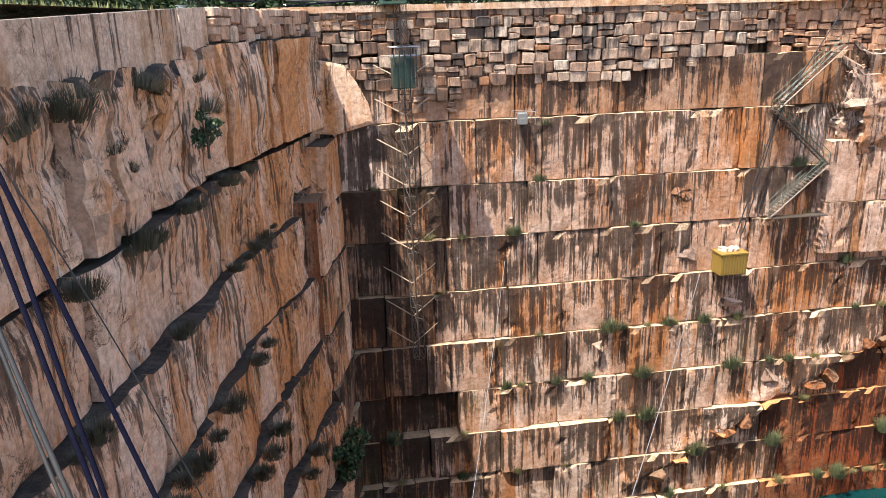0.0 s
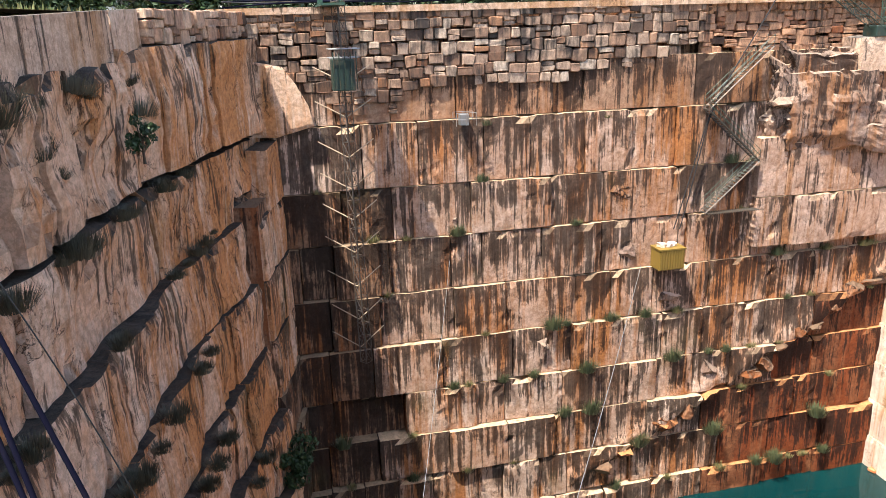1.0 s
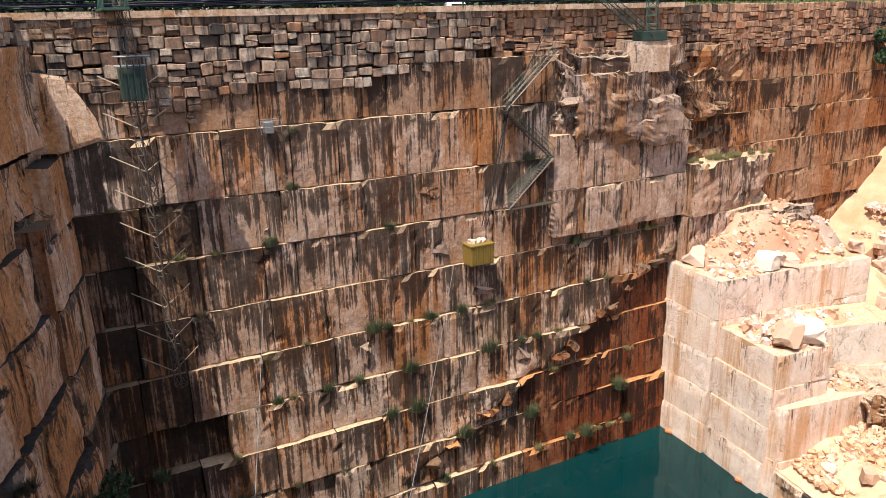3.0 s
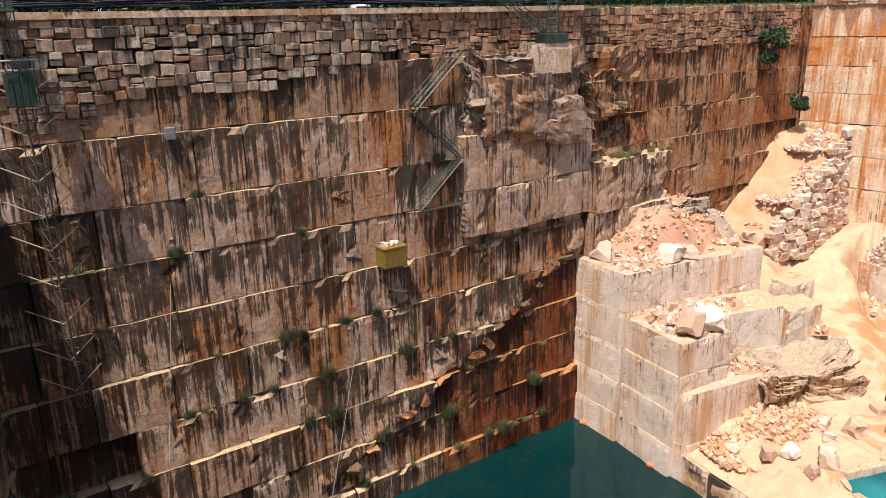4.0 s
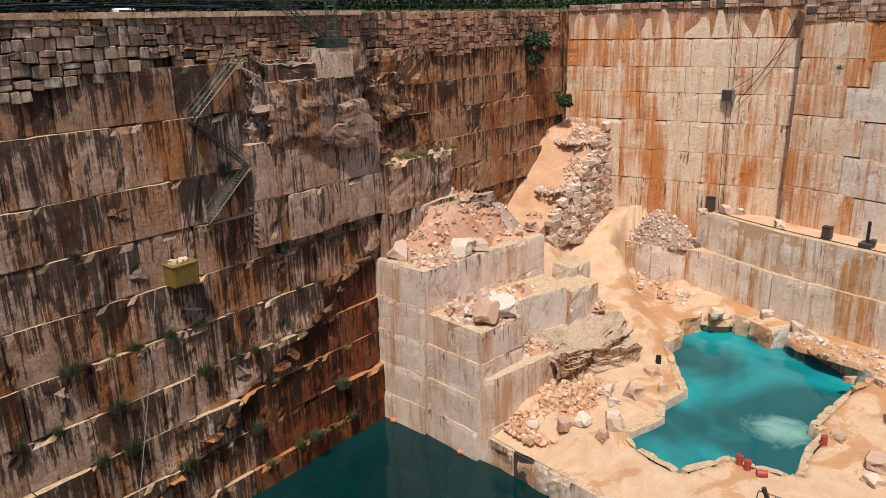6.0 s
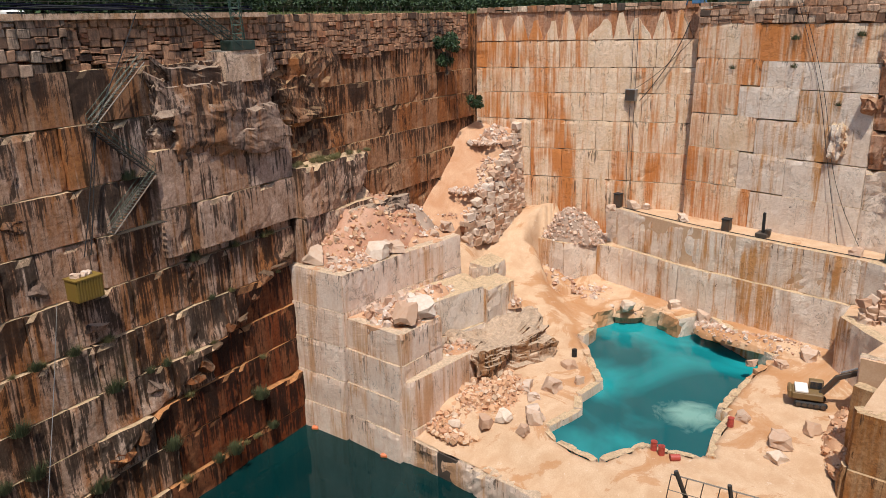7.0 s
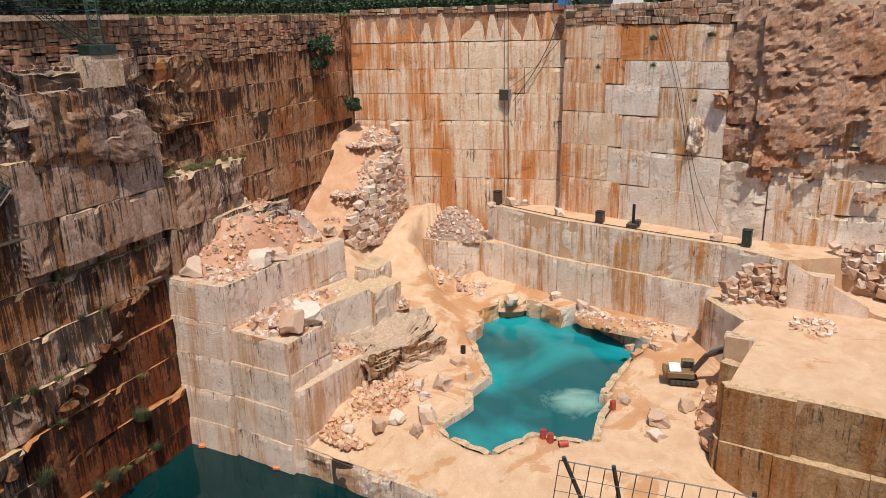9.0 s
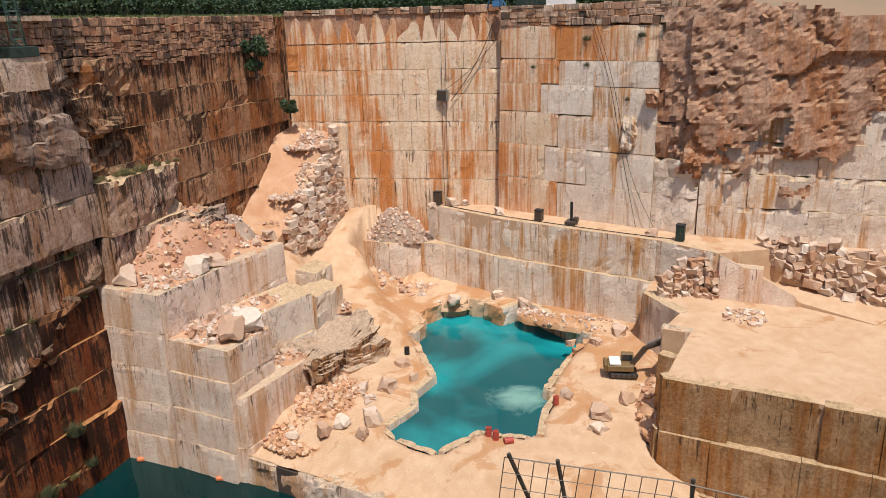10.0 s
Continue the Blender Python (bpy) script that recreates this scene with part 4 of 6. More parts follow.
def dry_wall(name, line, material, label, rows=1, size=0.9, seed=1, limit=300, lean=0.25, tidy=False):
    """Stacked loose stones up a face; line holds (x, y, foot, top)."""
    rnd = random.Random(seed)
    holder = None
    spots = []
    for (ax, ay, a0, a1), (bx, by, b0, b1) in zip(line, line[1:]):
        d = math.hypot(bx - ax, by - ay)
        u = Vector(((bx - ax) / d, (by - ay) / d, 0))
        n = Vector((u.y, -u.x, 0))
        s = 0.0
        while s < d:
            t = s / d
            z, z1 = a0 + (b0 - a0) * t, a1 + (b1 - a1) * t
            foot = z
            while z < z1:
                k = size * rnd.uniform(0.55, 1.35)
                p = Vector((ax, ay, 0)) + u * (s + rnd.uniform(-0.2, 0.2)) + n * (rnd.uniform(-0.15, 0.25) - lean * (z - foot))
                spots.append(((p.x, p.y, z + k * 0.3), k))
                z += k * 0.62
            s += size * 0.8
    holder = new(name)
    tagged(holder, label, "stone wall")
    rnd.shuffle(spots)
    shapes = []
    for i in range(8):
        bm = bmesh.new()
        box(bm, (-0.5, -0.4, -0.35), (0.5, 0.4, 0.35), bevel=0.06)
        for v in bm.verts:
            v.co = Vector([c * rnd.uniform(0.6, 1.15) for c in v.co])
        me = bpy.data.meshes.new("stone")
        bm.to_mesh(me)
        bm.free()
        me.materials.append(material)
        shapes.append(me)
    for at, k in spots[:limit]:
        ob = new("stone", rnd.choice(shapes))
        ob.parent = holder
        tip = 8 if tidy else 25
        ob.matrix_basis = pose(*at, rnd.uniform(-tip, tip), rnd.uniform(-tip, tip), rnd.uniform(-14, 14) if tidy else rnd.uniform(0, 360)) @ Matrix.Scale(k, 4)
    if spots[limit:]:
        rubble_mesh("rubble", [(a, k * 1.5) for a, k in spots[limit:]], M_RUBBLE, parent=holder)
    return holder


def single_stone(name, seed):
    k = Nodes(name, 0.85)
    c = k.ramp(k.rnd, (0.0, (0.56, 0.42, 0.32)), (0.3, (0.40, 0.22, 0.13)), (0.55, (0.64, 0.53, 0.43)), (0.8, (0.46, 0.30, 0.20)), (1.0, (0.68, 0.60, 0.52)))
    n = k.noise(k.scaled(1, 1, 1, seed), 2.5, 6, 0.65)
    c = k.mix(k.ramp(n, (0.4, 0.0), (0.65, 0.6)), c, k.mix(0.5, c, (0.42, 0.20, 0.09)))
    return k.done(c, n, 0.5, 0.08)


M_STACK = single_stone("stacked_stone", 2.0)
# the old ramp in the far corner
ramp = prism("ramp", [(75.0, 65.0), (82.5, 65.0), (88.0, 65.7), (92.2, 66.6), (91.8, 73), (86, 73), (74, 71.5)], 8, [16.8, 21.4, 25.8, 29.0, 30.4, 29.0, 19.0], M_SOIL, "old earth ramp in the far corner of the quarry", "ramp", "structure")
dry_wall("stone_wall", [(77.0, 64.3, 14.6, 18.2), (82.5, 64.1, 14.2, 22.2), (88.0, 64.7, 15.6, 26.4), (92.4, 65.5, 17.6, 29.8)], M_STACK, "stacked rough stones that hold the old ramp", size=1.2, seed=5, lean=0.10, tidy=True)
heap("rubble_heap", 88.4, 69.4, 27.4, 3.2, 3.0, 1.6, M_SOIL, M_RUBBLE, 600, 1.3, "white broken stone at the top of the ramp", 0, 19, lean=(1.9, 0.6))
heap("earth_mound", 83.4, 67.4, 21.8, 5.6, 2.6, 2.0, M_SAND, M_RUBBLE, 1100, 0.9, "pale earth and stone on the old ramp", 6, 20, lean=(4.0, 0))
heap("rubble_heap", 78.6, 67.6, 18.9, 3.0, 2.6, 0.9, M_SOIL, M_RUBBLE, 240, 0.9, "broken stone at the foot of the old ramp", 0, 21, lean=(2.0, 0))
dry_wall("stone_wall", [(84.2, 15.8, T2 - 0.2, 15.4), (86.0, 13.0, T2 - 0.2, 17.2), (86.2, 10.0, T2 - 0.2, 18.2)], M_STACK, "stacked rough stones on the marble bench", size=1.1, seed=6)
dry_wall("stone_wall", [(91.0, 6.0, T1 - 1.2, T1 + 0.5), (90.4, 2.0, 14.8, T1 + 0.8), (89.8, -3.0, 13.6, T1 + 0.6), (89.2, -12.0, 13.0, T1 + 0.2)], M_STACK, "high stack of rough stones beside the ramp", size=1.35, seed=7)


# ---- natural rock on the front wall ----
def rock(name, at, dims, material, label="", category="rock", seed=0, turn=0.0, cuts=7, rough=0.16, parent=None, group="", ball=0.4):
    """An angular rock of many facets, centred at the place given."""
    bm = bmesh.new()
    box(bm, (-0.5, -0.5, -0.5), (0.5, 0.5, 0.5))
    bmesh.ops.subdivide_edges(bm, edges=bm.edges[:], cuts=cuts, use_grid_fill=True)
    o = seed * 13.7
    for v in bm.verts:
        c = v.co.copy()
        r = c.normalized() * 0.62
        c = c.lerp(r, ball)
        c += Vector((fbm(c, 1.7, o), fbm(c, 1.7, o + 20), fbm(c, 1.7, o + 40))) * rough
        c += c.normalized() * rough * (0.35 * fbm(c, 5.0, o) + 0.2 * fbm(c, 11.0, o))
        k = noise.cell(c * 3.0 + Vector((o, 0, 0)))
        v.co = c * (0.93 + 0.14 * k)
    if cuts < 12:
        chop = random.Random(seed)
        for _ in range(7):
            n = Vector((chop.uniform(-1, 1), chop.uniform(-1, 0.3), chop.uniform(-1, 1))).normalized()
            bmesh.ops.bisect_plane(bm, geom=bm.verts[:] + bm.edges[:] + bm.faces[:], plane_co=n * chop.uniform(0.30, 0.44), plane_no=n, clear_outer=True)
            bmesh.ops.holes_fill(bm, edges=[e for e in bm.edges if e.is_boundary])
    for v in bm.verts:
        v.co = Vector((v.co.x * dims[0], v.co.y * dims[1], v.co.z * dims[2]))
    ob = part(name, bm, material, parent, label)
    ob.matrix_basis = pose(*at, 0, 0, turn)
    return tagged(ob, label, category, group) if parent is None else ob


ANG = math.degrees(math.atan2(FRONT.u.y, FRONT.u.x))


def on_front(s, out, z):
    return FRONT.at(s, out, z)


def surface(z):
    """How far the stepped front wall stands out at a height."""
    return -0.5 + 0.28 * max(0, int((41.3 - z) / 4.35))


course_wall(wall_front, FRONT, [34.6, 29.3, 24.7], M_PILLAR, 2.6, 5.5, 0.1, s0=41.5, s1=58.6, out=1.1, seed=91, rough=0.07, chip=0.4, frac=0.25, gap=0.1, jut=0.2)
course_wall(wall_front, FRONT, [30.2, 24.6, 18.0], M_PILLAR, 3.0, 6.0, 0.2, s0=58.4, s1=70.6, out=2.3, seed=93, rough=0.3, chip=0.5, frac=0.9, back=-4.4)
rock("rock_outcrop", on_front(49.4, -0.7, 37.2), (14.0, 5.0, 9.6), M_KNOB, "rough pinkish rock outcrop above the forward part of the wall", seed=2, turn=ANG, cuts=30, rough=0.12, ball=0.3)
rock("rock_outcrop", on_front(60.5, -1.2, 37.0), (8.0, 3.0, 5.0), M_RIGHT, "fractured rock beside the pier of the crane", seed=6, turn=ANG, cuts=12, ball=0.15)
rock("rock_outcrop", on_front(70.5, 2.0, 22.0), (9.0, 5.0, 4.2), M_KNOB, "low grey rock shelf beside the mound", seed=8, turn=ANG, cuts=12, ball=0.15)
rnd = random.Random(5)
for i in range(9):
    s = 57.0 - 1.9 * i
    z = fault(s) + 0.4
    rock("fallen_rock", on_front(s, surface(z) - 0.3, z + rnd.uniform(-0.7, 0.5)), (rnd.uniform(1.6, 3.0), 1.6, rnd.uniform(0.8, 1.6)), M_ROCK, "broken rock caught in a slanting fault of the wall", seed=20 + i, turn=ANG + rnd.uniform(-20, 20), cuts=4, rough=0.15, group="rocks in the fault", ball=0.2)
for i in range(5):
    s = 36.0 - 2.2 * i
    z = fault(s) + 0.3
    rock("fallen_rock", on_front(s, surface(z) - 0.3, z), (rnd.uniform(1.6, 3.0), 1.6, rnd.uniform(1.0, 1.8)), M_LOWER if i % 2 else M_ROCK, "broken rock caught in a slanting fault of the wall", seed=40 + i, turn=ANG + rnd.uniform(-20, 20), cuts=4, rough=0.15, group="rocks in the fault", ball=0.2)
for i, (s, z, w, h) in enumerate(((28.8, 31.0, 5.0, 3.0), (29.4, 25.4, 2.6, 2.6), (34.0, 20.6, 4.6, 1.6), (21.4, 17.4, 1.6, 2.6), (37.8, 13.2, 2.2, 1.8), (14.2, 29.4, 1.6, 1.0))):
    rock("broken_rock", on_front(s, surface(z) - 0.6, z), (w, 1.5, h), M_KNOB, "rough broken patch in the stained marble wall", seed=60 + i, turn=ANG, cuts=7, rough=0.14, group="broken patches", ball=0.25)
rock("rock_outcrop", (64.6, 49.6, 6.6), (10.5, 6.6, 6.8), M_SHELF, "broken brown rock shelf beside the haul road", seed=33, turn=-14, cuts=24, rough=0.16, ball=0.12)
rock("rock_outcrop", (71.6, 55.6, 9.6), (5.0, 4.5, 5.0), M_GREY, "weathered marble rock above the haul road", seed=34, turn=20, cuts=8, rough=0.15, ball=0.2)
# the big slanting slab in the corner
ring = [(-3.6, 37.3), (0.5, 37.0), (3.3, 37.7), (3.0, 39.2), (2.2, 40.8), (1.3, 42.1), (-1.0, 42.6), (-3.6, 42.4)]
v = [on_front(s, o, z) for o in (-0.6, 0.55) for s, z in ring] + [on_front(s * 0.92, 0.62, 39.9 + (z - 39.9) * 0.9) for s, z in ring]
f = [(i + k, (i + 1) % 8 + k, (i + 1) % 8 + 8 + k, i + 8 + k) for k in (0, 8) for i in range(8)] + [tuple(range(16, 24))]
tagged(mesh_object("rock_slab", v, f, M_LEFT), "large slanting pinkish slab in the quarry corner", "rock")
# hollow and boulder in the pale wall
rock("boulder", PIER.at(19.2, 0.1, 30.6), (2.4, 2.0, 3.6), M_GREY, "round grey boulder stuck in the pale wall", seed=80, cuts=12)
rock("broken_rock", PIER.at(22.0, -0.2, 34.6), (4.0, 1.8, 2.6), M_REDROCK, "dark broken hollow in the pale wall", seed=81, cuts=6, rough=0.3)

# ---- metals and paints ----
M_STEEL = plain("rusty_steel", (0.10, 0.085, 0.07), 0.55, 0.6, (0.16, 0.07, 0.03), 0.7)
M_GALV = plain("grey_steel", (0.32, 0.32, 0.31), 0.45, 0.7)
M_GREEN = plain("green_paint", (0.025, 0.065, 0.04), 0.5, 0.0, (0.10, 0.08, 0.05))
M_DKGREEN = plain("dark_green_paint", (0.014, 0.032, 0.022), 0.6)
M_YELLOW = plain("yellow_paint", (0.20, 0.125, 0.02), 0.6, 0.0, (0.20, 0.12, 0.04), 0.5)
M_EXC = plain("machine_yellow", (0.17, 0.105, 0.04), 0.65, 0.0, (0.20, 0.13, 0.08), 0.9)
M_BLACK = plain("black_rubber", (0.012, 0.012, 0.013), 0.75, 0.0, (0.06, 0.05, 0.04), 0.4)
M_HOSE = plain("blue_black_hose", (0.005, 0.005, 0.014), 0.9, 0.0, (0.03, 0.025, 0.03), 0.4, 0.08)
M_RED = plain("red_paint", (0.40, 0.06, 0.045), 0.5, 0.0, (0.2, 0.08, 0.05), 0.5)
M_WHITE = plain("white_paint", (0.75, 0.74, 0.72), 0.4, 0.0, (0.4, 0.36, 0.3), 0.3)
M_ORANGE = plain("orange_plastic", (0.62, 0.17, 0.06), 0.5)
M_BLUE = plain("blue_paint", (0.05, 0.16, 0.32), 0.5)
M_WOOD = plain("grey_wood", (0.36, 0.27, 0.18), 0.8, 0.0, (0.15, 0.1, 0.06), 0.6)
M_GLASS = plain("dark_window", (0.02, 0.025, 0.03), 0.08)


def stair(a, b, out_a, out_b, width=0.9, steps=20, label="", group="steel stairs"):
    """A steel flight along the front wall: two stringers, treads, posts and rails."""
    ob = tagged(base("steel_stair"), label, "stair", group)
    for o in (0, width):
        p, q = on_front(a[0], out_a + o, a[1]), on_front(b[0], out_b + o, b[1])
        bm = bmesh.new()
        bar(bm, p, q, 0.065, 4)
        part("stringer", bm, M_STEEL, ob)
        bm = bmesh.new()
        up = Vector((0, 0, 1.0))
        bar(bm, p + up, q + up, 0.024, 6)
        part("handrail", bm, M_GREEN, ob)
        bm = bmesh.new()
        bar(bm, p + up * 0.5, q + up * 0.5, 0.025, 5)
        part("midrail", bm, M_GREEN, ob)
        for i in range(0, steps + 1, 4):
            t = p.lerp(q, i / steps)
            bm = bmesh.new()
            bar(bm, t, t + up, 0.03, 5)
            part("post", bm, M_STEEL, ob)
    for i in range(steps + 1):
        t = i / steps
        s, z, o = a[0] + (b[0] - a[0]) * t, a[1] + (b[1] - a[1]) * t, out_a + (out_b - out_a) * t
        bm = bmesh.new()
        pts = [on_front(s + ds, o + do, z + dz) for dz in (-0.02, 0.02) for ds, do in ((-0.12, 0), (0.12, 0), (0.12, width), (-0.12, width))]
        vs = [bm.verts.new(x) for x in pts]
        for fc in ((3, 2, 1, 0), (4, 5, 6, 7), (0, 1, 5, 4), (1, 2, 6, 5), (2, 3, 7, 6), (3, 0, 4, 7)):
            bm.faces.new([vs[x] for x in fc])
        part("tread", bm, M_STEEL, ob)
    return ob


stair((41.6, 42.2), (36.0, 37.3), 0.3, 0.3, label="green-railed steel stair from the rim down the wall")
stair((36.0, 37.2), (41.2, 32.6), 0.35, 0.4, label="rusty steel stair down the upper marble course")
stair((41.1, 32.6), (36.2, 28.4), 0.5, 0.55, label="rusty steel stair leaning on the stained marble wall")
bm = bmesh.new()
for i in range(22):
    p = on_front(36.4 + 0.23 * i, 0.9, 28.35)
    bar(bm, p, p + FRONT.n * 0.9, 0.06, 4)
tagged(part("steel_walkway", bm, M_STEEL, None), "narrow steel walkway along a marble ledge", "walkway")


def lattice(parent, a, b, w, material, bays=12, r=0.045):
    """A square lattice mast from a to b; each bay's braces are one part."""
    a, b = Vector(a), Vector(b)
    d = (b - a).normalized()
    x = d.orthogonal().normalized() * w / 2
    y = d.cross(x).normalized() * w / 2
    corners = [x + y, x - y, -x - y, -x + y]
    for c in corners:
        bm = bmesh.new()
        bar(bm, a + c, b + c, r, 5)
        part("chord", bm, material, parent)
    bm = bmesh.new()
    for i in range(bays):
        p, q = a.lerp(b, i / bays), a.lerp(b, (i + 1) / bays)
        for k in range(4):
            c, e = corners[k], corners[(k + 1) % 4]
            bar(bm, p + c, q + e, r * 0.6, 4)
            bar(bm, q + c, q + e, r * 0.6, 4)
    tagged(part("bracing", bm, material, parent), kind="stuff")


lift = tagged(base("mast_lift"), "tall lattice mast of a builder's lift with green cage", "lift")
lattice(lift, on_front(5.5, 1.6, RIM + 1.5), on_front(5.9, 2.6, 19.0), 0.65, M_STEEL, 26)
bm = bmesh.new()
q = FRONT.u.to_track_quat("X", "Z").to_matrix().to_4x4()
box(bm, (-0.8, -0.7, 0), (0.8, 0.7, 2.2), Matrix.Translation(on_front(5.5, 2.4, 40.4)) @ q, 0.05)
cage = part("cage", bm, M_DKGREEN, lift, "dark green lift cage")
for dx in (-0.8, -0.4, 0.0, 0.4, 0.8):
    bm = bmesh.new()
    p = on_front(5.6 + dx, 3.28, 40.5)
    bar(bm, p, p + Vector((0, 0, 2.6)), 0.04, 4)
    part("cage_bar", bm, M_DKGREEN, cage)
bm = bmesh.new()
for z in (42.7, 43.3):
    for o in (1.8, 3.25):
        bar(bm, on_front(4.5, o, z), on_front(6.7, o, z), 0.035, 4)
part("cage_rail", bm, M_GALV, cage)
for i, z in enumerate((41.5, 39.0, 36.0, 33.6, 31.2, 28.6, 25.8, 23.0, 20.6)):
    for side in (-1, 1):
        bm = bmesh.new()
        bar(bm, on_front(5.6, 1.9, z - 0.6), on_front(5.6 + side * 2.1, 0.4 + 0.03 * i, z + 0.5), 0.045, 5)
        part("strut", bm, M_WOOD, lift)
landing = tagged(base("lift_landing"), "green steel landing of the lift on the rim", "platform")
bm = bmesh.new()
box(bm, (-0.8, -4.7, 0), (0.8, 0.8, 0.15), Matrix.Translation(on_front(4.9, 0.0, RIM + 0.1)) @ q)
part("deck", bm, M_GREEN, landing)
for i in range(9):
    bm = bmesh.new()
    p = on_front(4.2 + 1.4 * (i % 2), 0.5 * i + 0.5, RIM + 0.2)
    bar(bm, p, p + Vector((0.1, 0, 1.3)), 0.04, 4)
    part("baluster", bm, M_GREEN, landing)

# yellow container on its ledge
crate = tagged(base("yellow_container"), "yellow steel container on a marble ledge", "container")
m = Matrix.Translation(on_front(32.9, 1.3, 23.75)) @ q
bm = bmesh.new()
box(bm, (-1.2, -0.8, 0), (1.2, 0.8, 1.9), m, 0.04)
part("body", bm, M_YELLOW, crate)
for i in range(9):
    bm = bmesh.new()
    x = -1.08 + 0.25 * i
    box(bm, (x, -0.86, 0.12), (x + 0.09, -0.80, 1.8), m)
    part("rib", bm, M_YELLOW, crate)
bm = bmesh.new()
box(bm, (-1.26, -0.88, 1.8), (1.26, 0.86, 1.92), m)
part("rim", bm, M_YELLOW, crate)
for i in range(5):
    boulder("stone", on_front(32.2 + 0.32 * i, 1.2 + 0.1 * (i % 3), 25.66), 0.5, M_STACK, "small stone lying on the yellow container", "stone", "stones on the container", 90 + i)

# small caged pump on the ledge
pump = tagged(base("caged_pump"), "small grey caged machine on the marble ledge", "machine")
m = Matrix.Translation(on_front(15.0, 0.4, 37.1)) @ q
bm = bmesh.new()
box(bm, (-0.45, -0.3, 0), (0.3, 0.3, 0.9), m, 0.05)
part("housing", bm, M_GALV, pump)
for x in (-0.8, 0.0, 0.8):
    for y in (-0.55, 0.55):
        bm = bmesh.new()
        bar(bm, m @ Vector((x, y, 0)), m @ Vector((x, y, 1.0)), 0.03, 5)
        part("post", bm, M_GALV, pump)
for z in (0.5, 1.0):
    bm = bmesh.new()
    for y in (-0.55, 0.55):
        bar(bm, m @ Vector((-0.8, y, z)), m @ Vector((0.8, y, z)), 0.025, 5)
    part("rail", bm, M_GALV, pump)

# derrick crane on its pier
pier = tagged(new("crane_pier"), "square stained concrete pier below the crane", "pier")
stone_block("pier_block", FRONT, 49.8, 54.4, 39.8, 42.7, 1.9, -1.2, M_CONC, pier, 0.05, 0.1)
derrick = tagged(base("derrick_crane"), "dark green lattice derrick crane on the quarry rim", "crane")
lattice(derrick, on_front(52.6, 1.2, 42.7), on_front(52.8, 0.4, 52.0), 0.9, M_GREEN, 12)
lattice(derrick, on_front(52.0, 1.5, 43.2), on_front(45.5, 0.5, 47.8), 0.8, M_DKGREEN, 10)
bm = bmesh.new()
box(bm, (-1.4, -0.8, 0), (1.6, 0.8, 0.9), Matrix.Translation(on_front(52.2, 1.2, 42.72)) @ q, 0.05)
part("winch", bm, M_DKGREEN, derrick)


# ---- plants ----
def leaf_material(name, a, b, seed=0.0):
    k = Nodes(name, 0.6)
    g = k.t.nodes.new("ShaderNodeNewGeometry").outputs["Random Per Island"]
    c = k.mix(g, a, b)
    return k.done(c)


M_LEAF = leaf_material("dark_leaves", (0.012, 0.030, 0.010), (0.040, 0.075, 0.020))
M_LEAF2 = leaf_material("olive_leaves", (0.05, 0.065, 0.028), (0.12, 0.125, 0.055))
M_SCRUB = leaf_material("grey_scrub", (0.045, 0.042, 0.026), (0.10, 0.085, 0.05))
M_DRY = leaf_material("dry_grass", (0.22, 0.17, 0.07), (0.12, 0.13, 0.045))
M_CROP = leaf_material("field_grass", (0.07, 0.10, 0.02), (0.20, 0.19, 0.07))
M_BARK = plain("bark", (0.07, 0.05, 0.035), 0.9)


def leaves(rnd, lumps, count, size):
    """Small leaves spread through a few lumps: (centre, radii)."""
    verts, faces = [], []
    for _ in range(count):
        c, r = rnd.choice(lumps)
        d = Vector((rnd.gauss(0, 1), rnd.gauss(0, 1), rnd.gauss(0, 1))).normalized() * rnd.uniform(0.55, 1.08)
        p = Vector(c) + Vector((d.x * r[0], d.y * r[1], d.z * r[2]))
        m = Euler([rnd.uniform(0, 6.3) for _ in range(3)]).to_matrix()
        k = size * rnd.uniform(0.6, 1.4)
        n = len(verts)
        verts += [p + m @ Vector(q) * k for q in ((-0.5, 0, 0), (0, -0.28, 0.06), (0.5, 0, 0), (0, 0.28, 0.06))]
        faces.append((n, n + 1, n + 2, n + 3))
    return verts, faces


def tree(name, height, width, seed, material, label, group="", count=1500, size=0.38):
    """A trunk with limbs and a broken crown of small leaves; its foot is the origin."""
    rnd = random.Random(seed)
    ob = tagged(base(name), label, "tree" if height > 3.4 else "bush", group)
    bm = bmesh.new()
    lumps = []
    bmesh.ops.create_cone(bm, cap_ends=True, segments=7, radius1=0.05 * height * 0.6, radius2=0.03 * height * 0.5, depth=height * 0.5, matrix=Matrix.Translation((0, 0, height * 0.25)))
    for i in range(9):
        a = i * 2.4 + rnd.uniform(-0.4, 0.4)
        r = width * 0.5 * rnd.uniform(0.25, 0.75)
        z = height * rnd.uniform(0.28, 0.86)
        e = Vector((math.cos(a) * r, math.sin(a) * r, z))
        bar(bm, (0, 0, height * rnd.uniform(0.15, 0.42)), e, 0.012 * height, 5)
        k = width * rnd.uniform(0.16, 0.27)
        lumps.append((e, (k, k, k * rnd.uniform(0.6, 0.95))))
    part("trunk", bm, M_BARK, ob)
    v, f = leaves(rnd, lumps, count, size)
    mesh_object("crown", v, f, material, ob)
    return ob


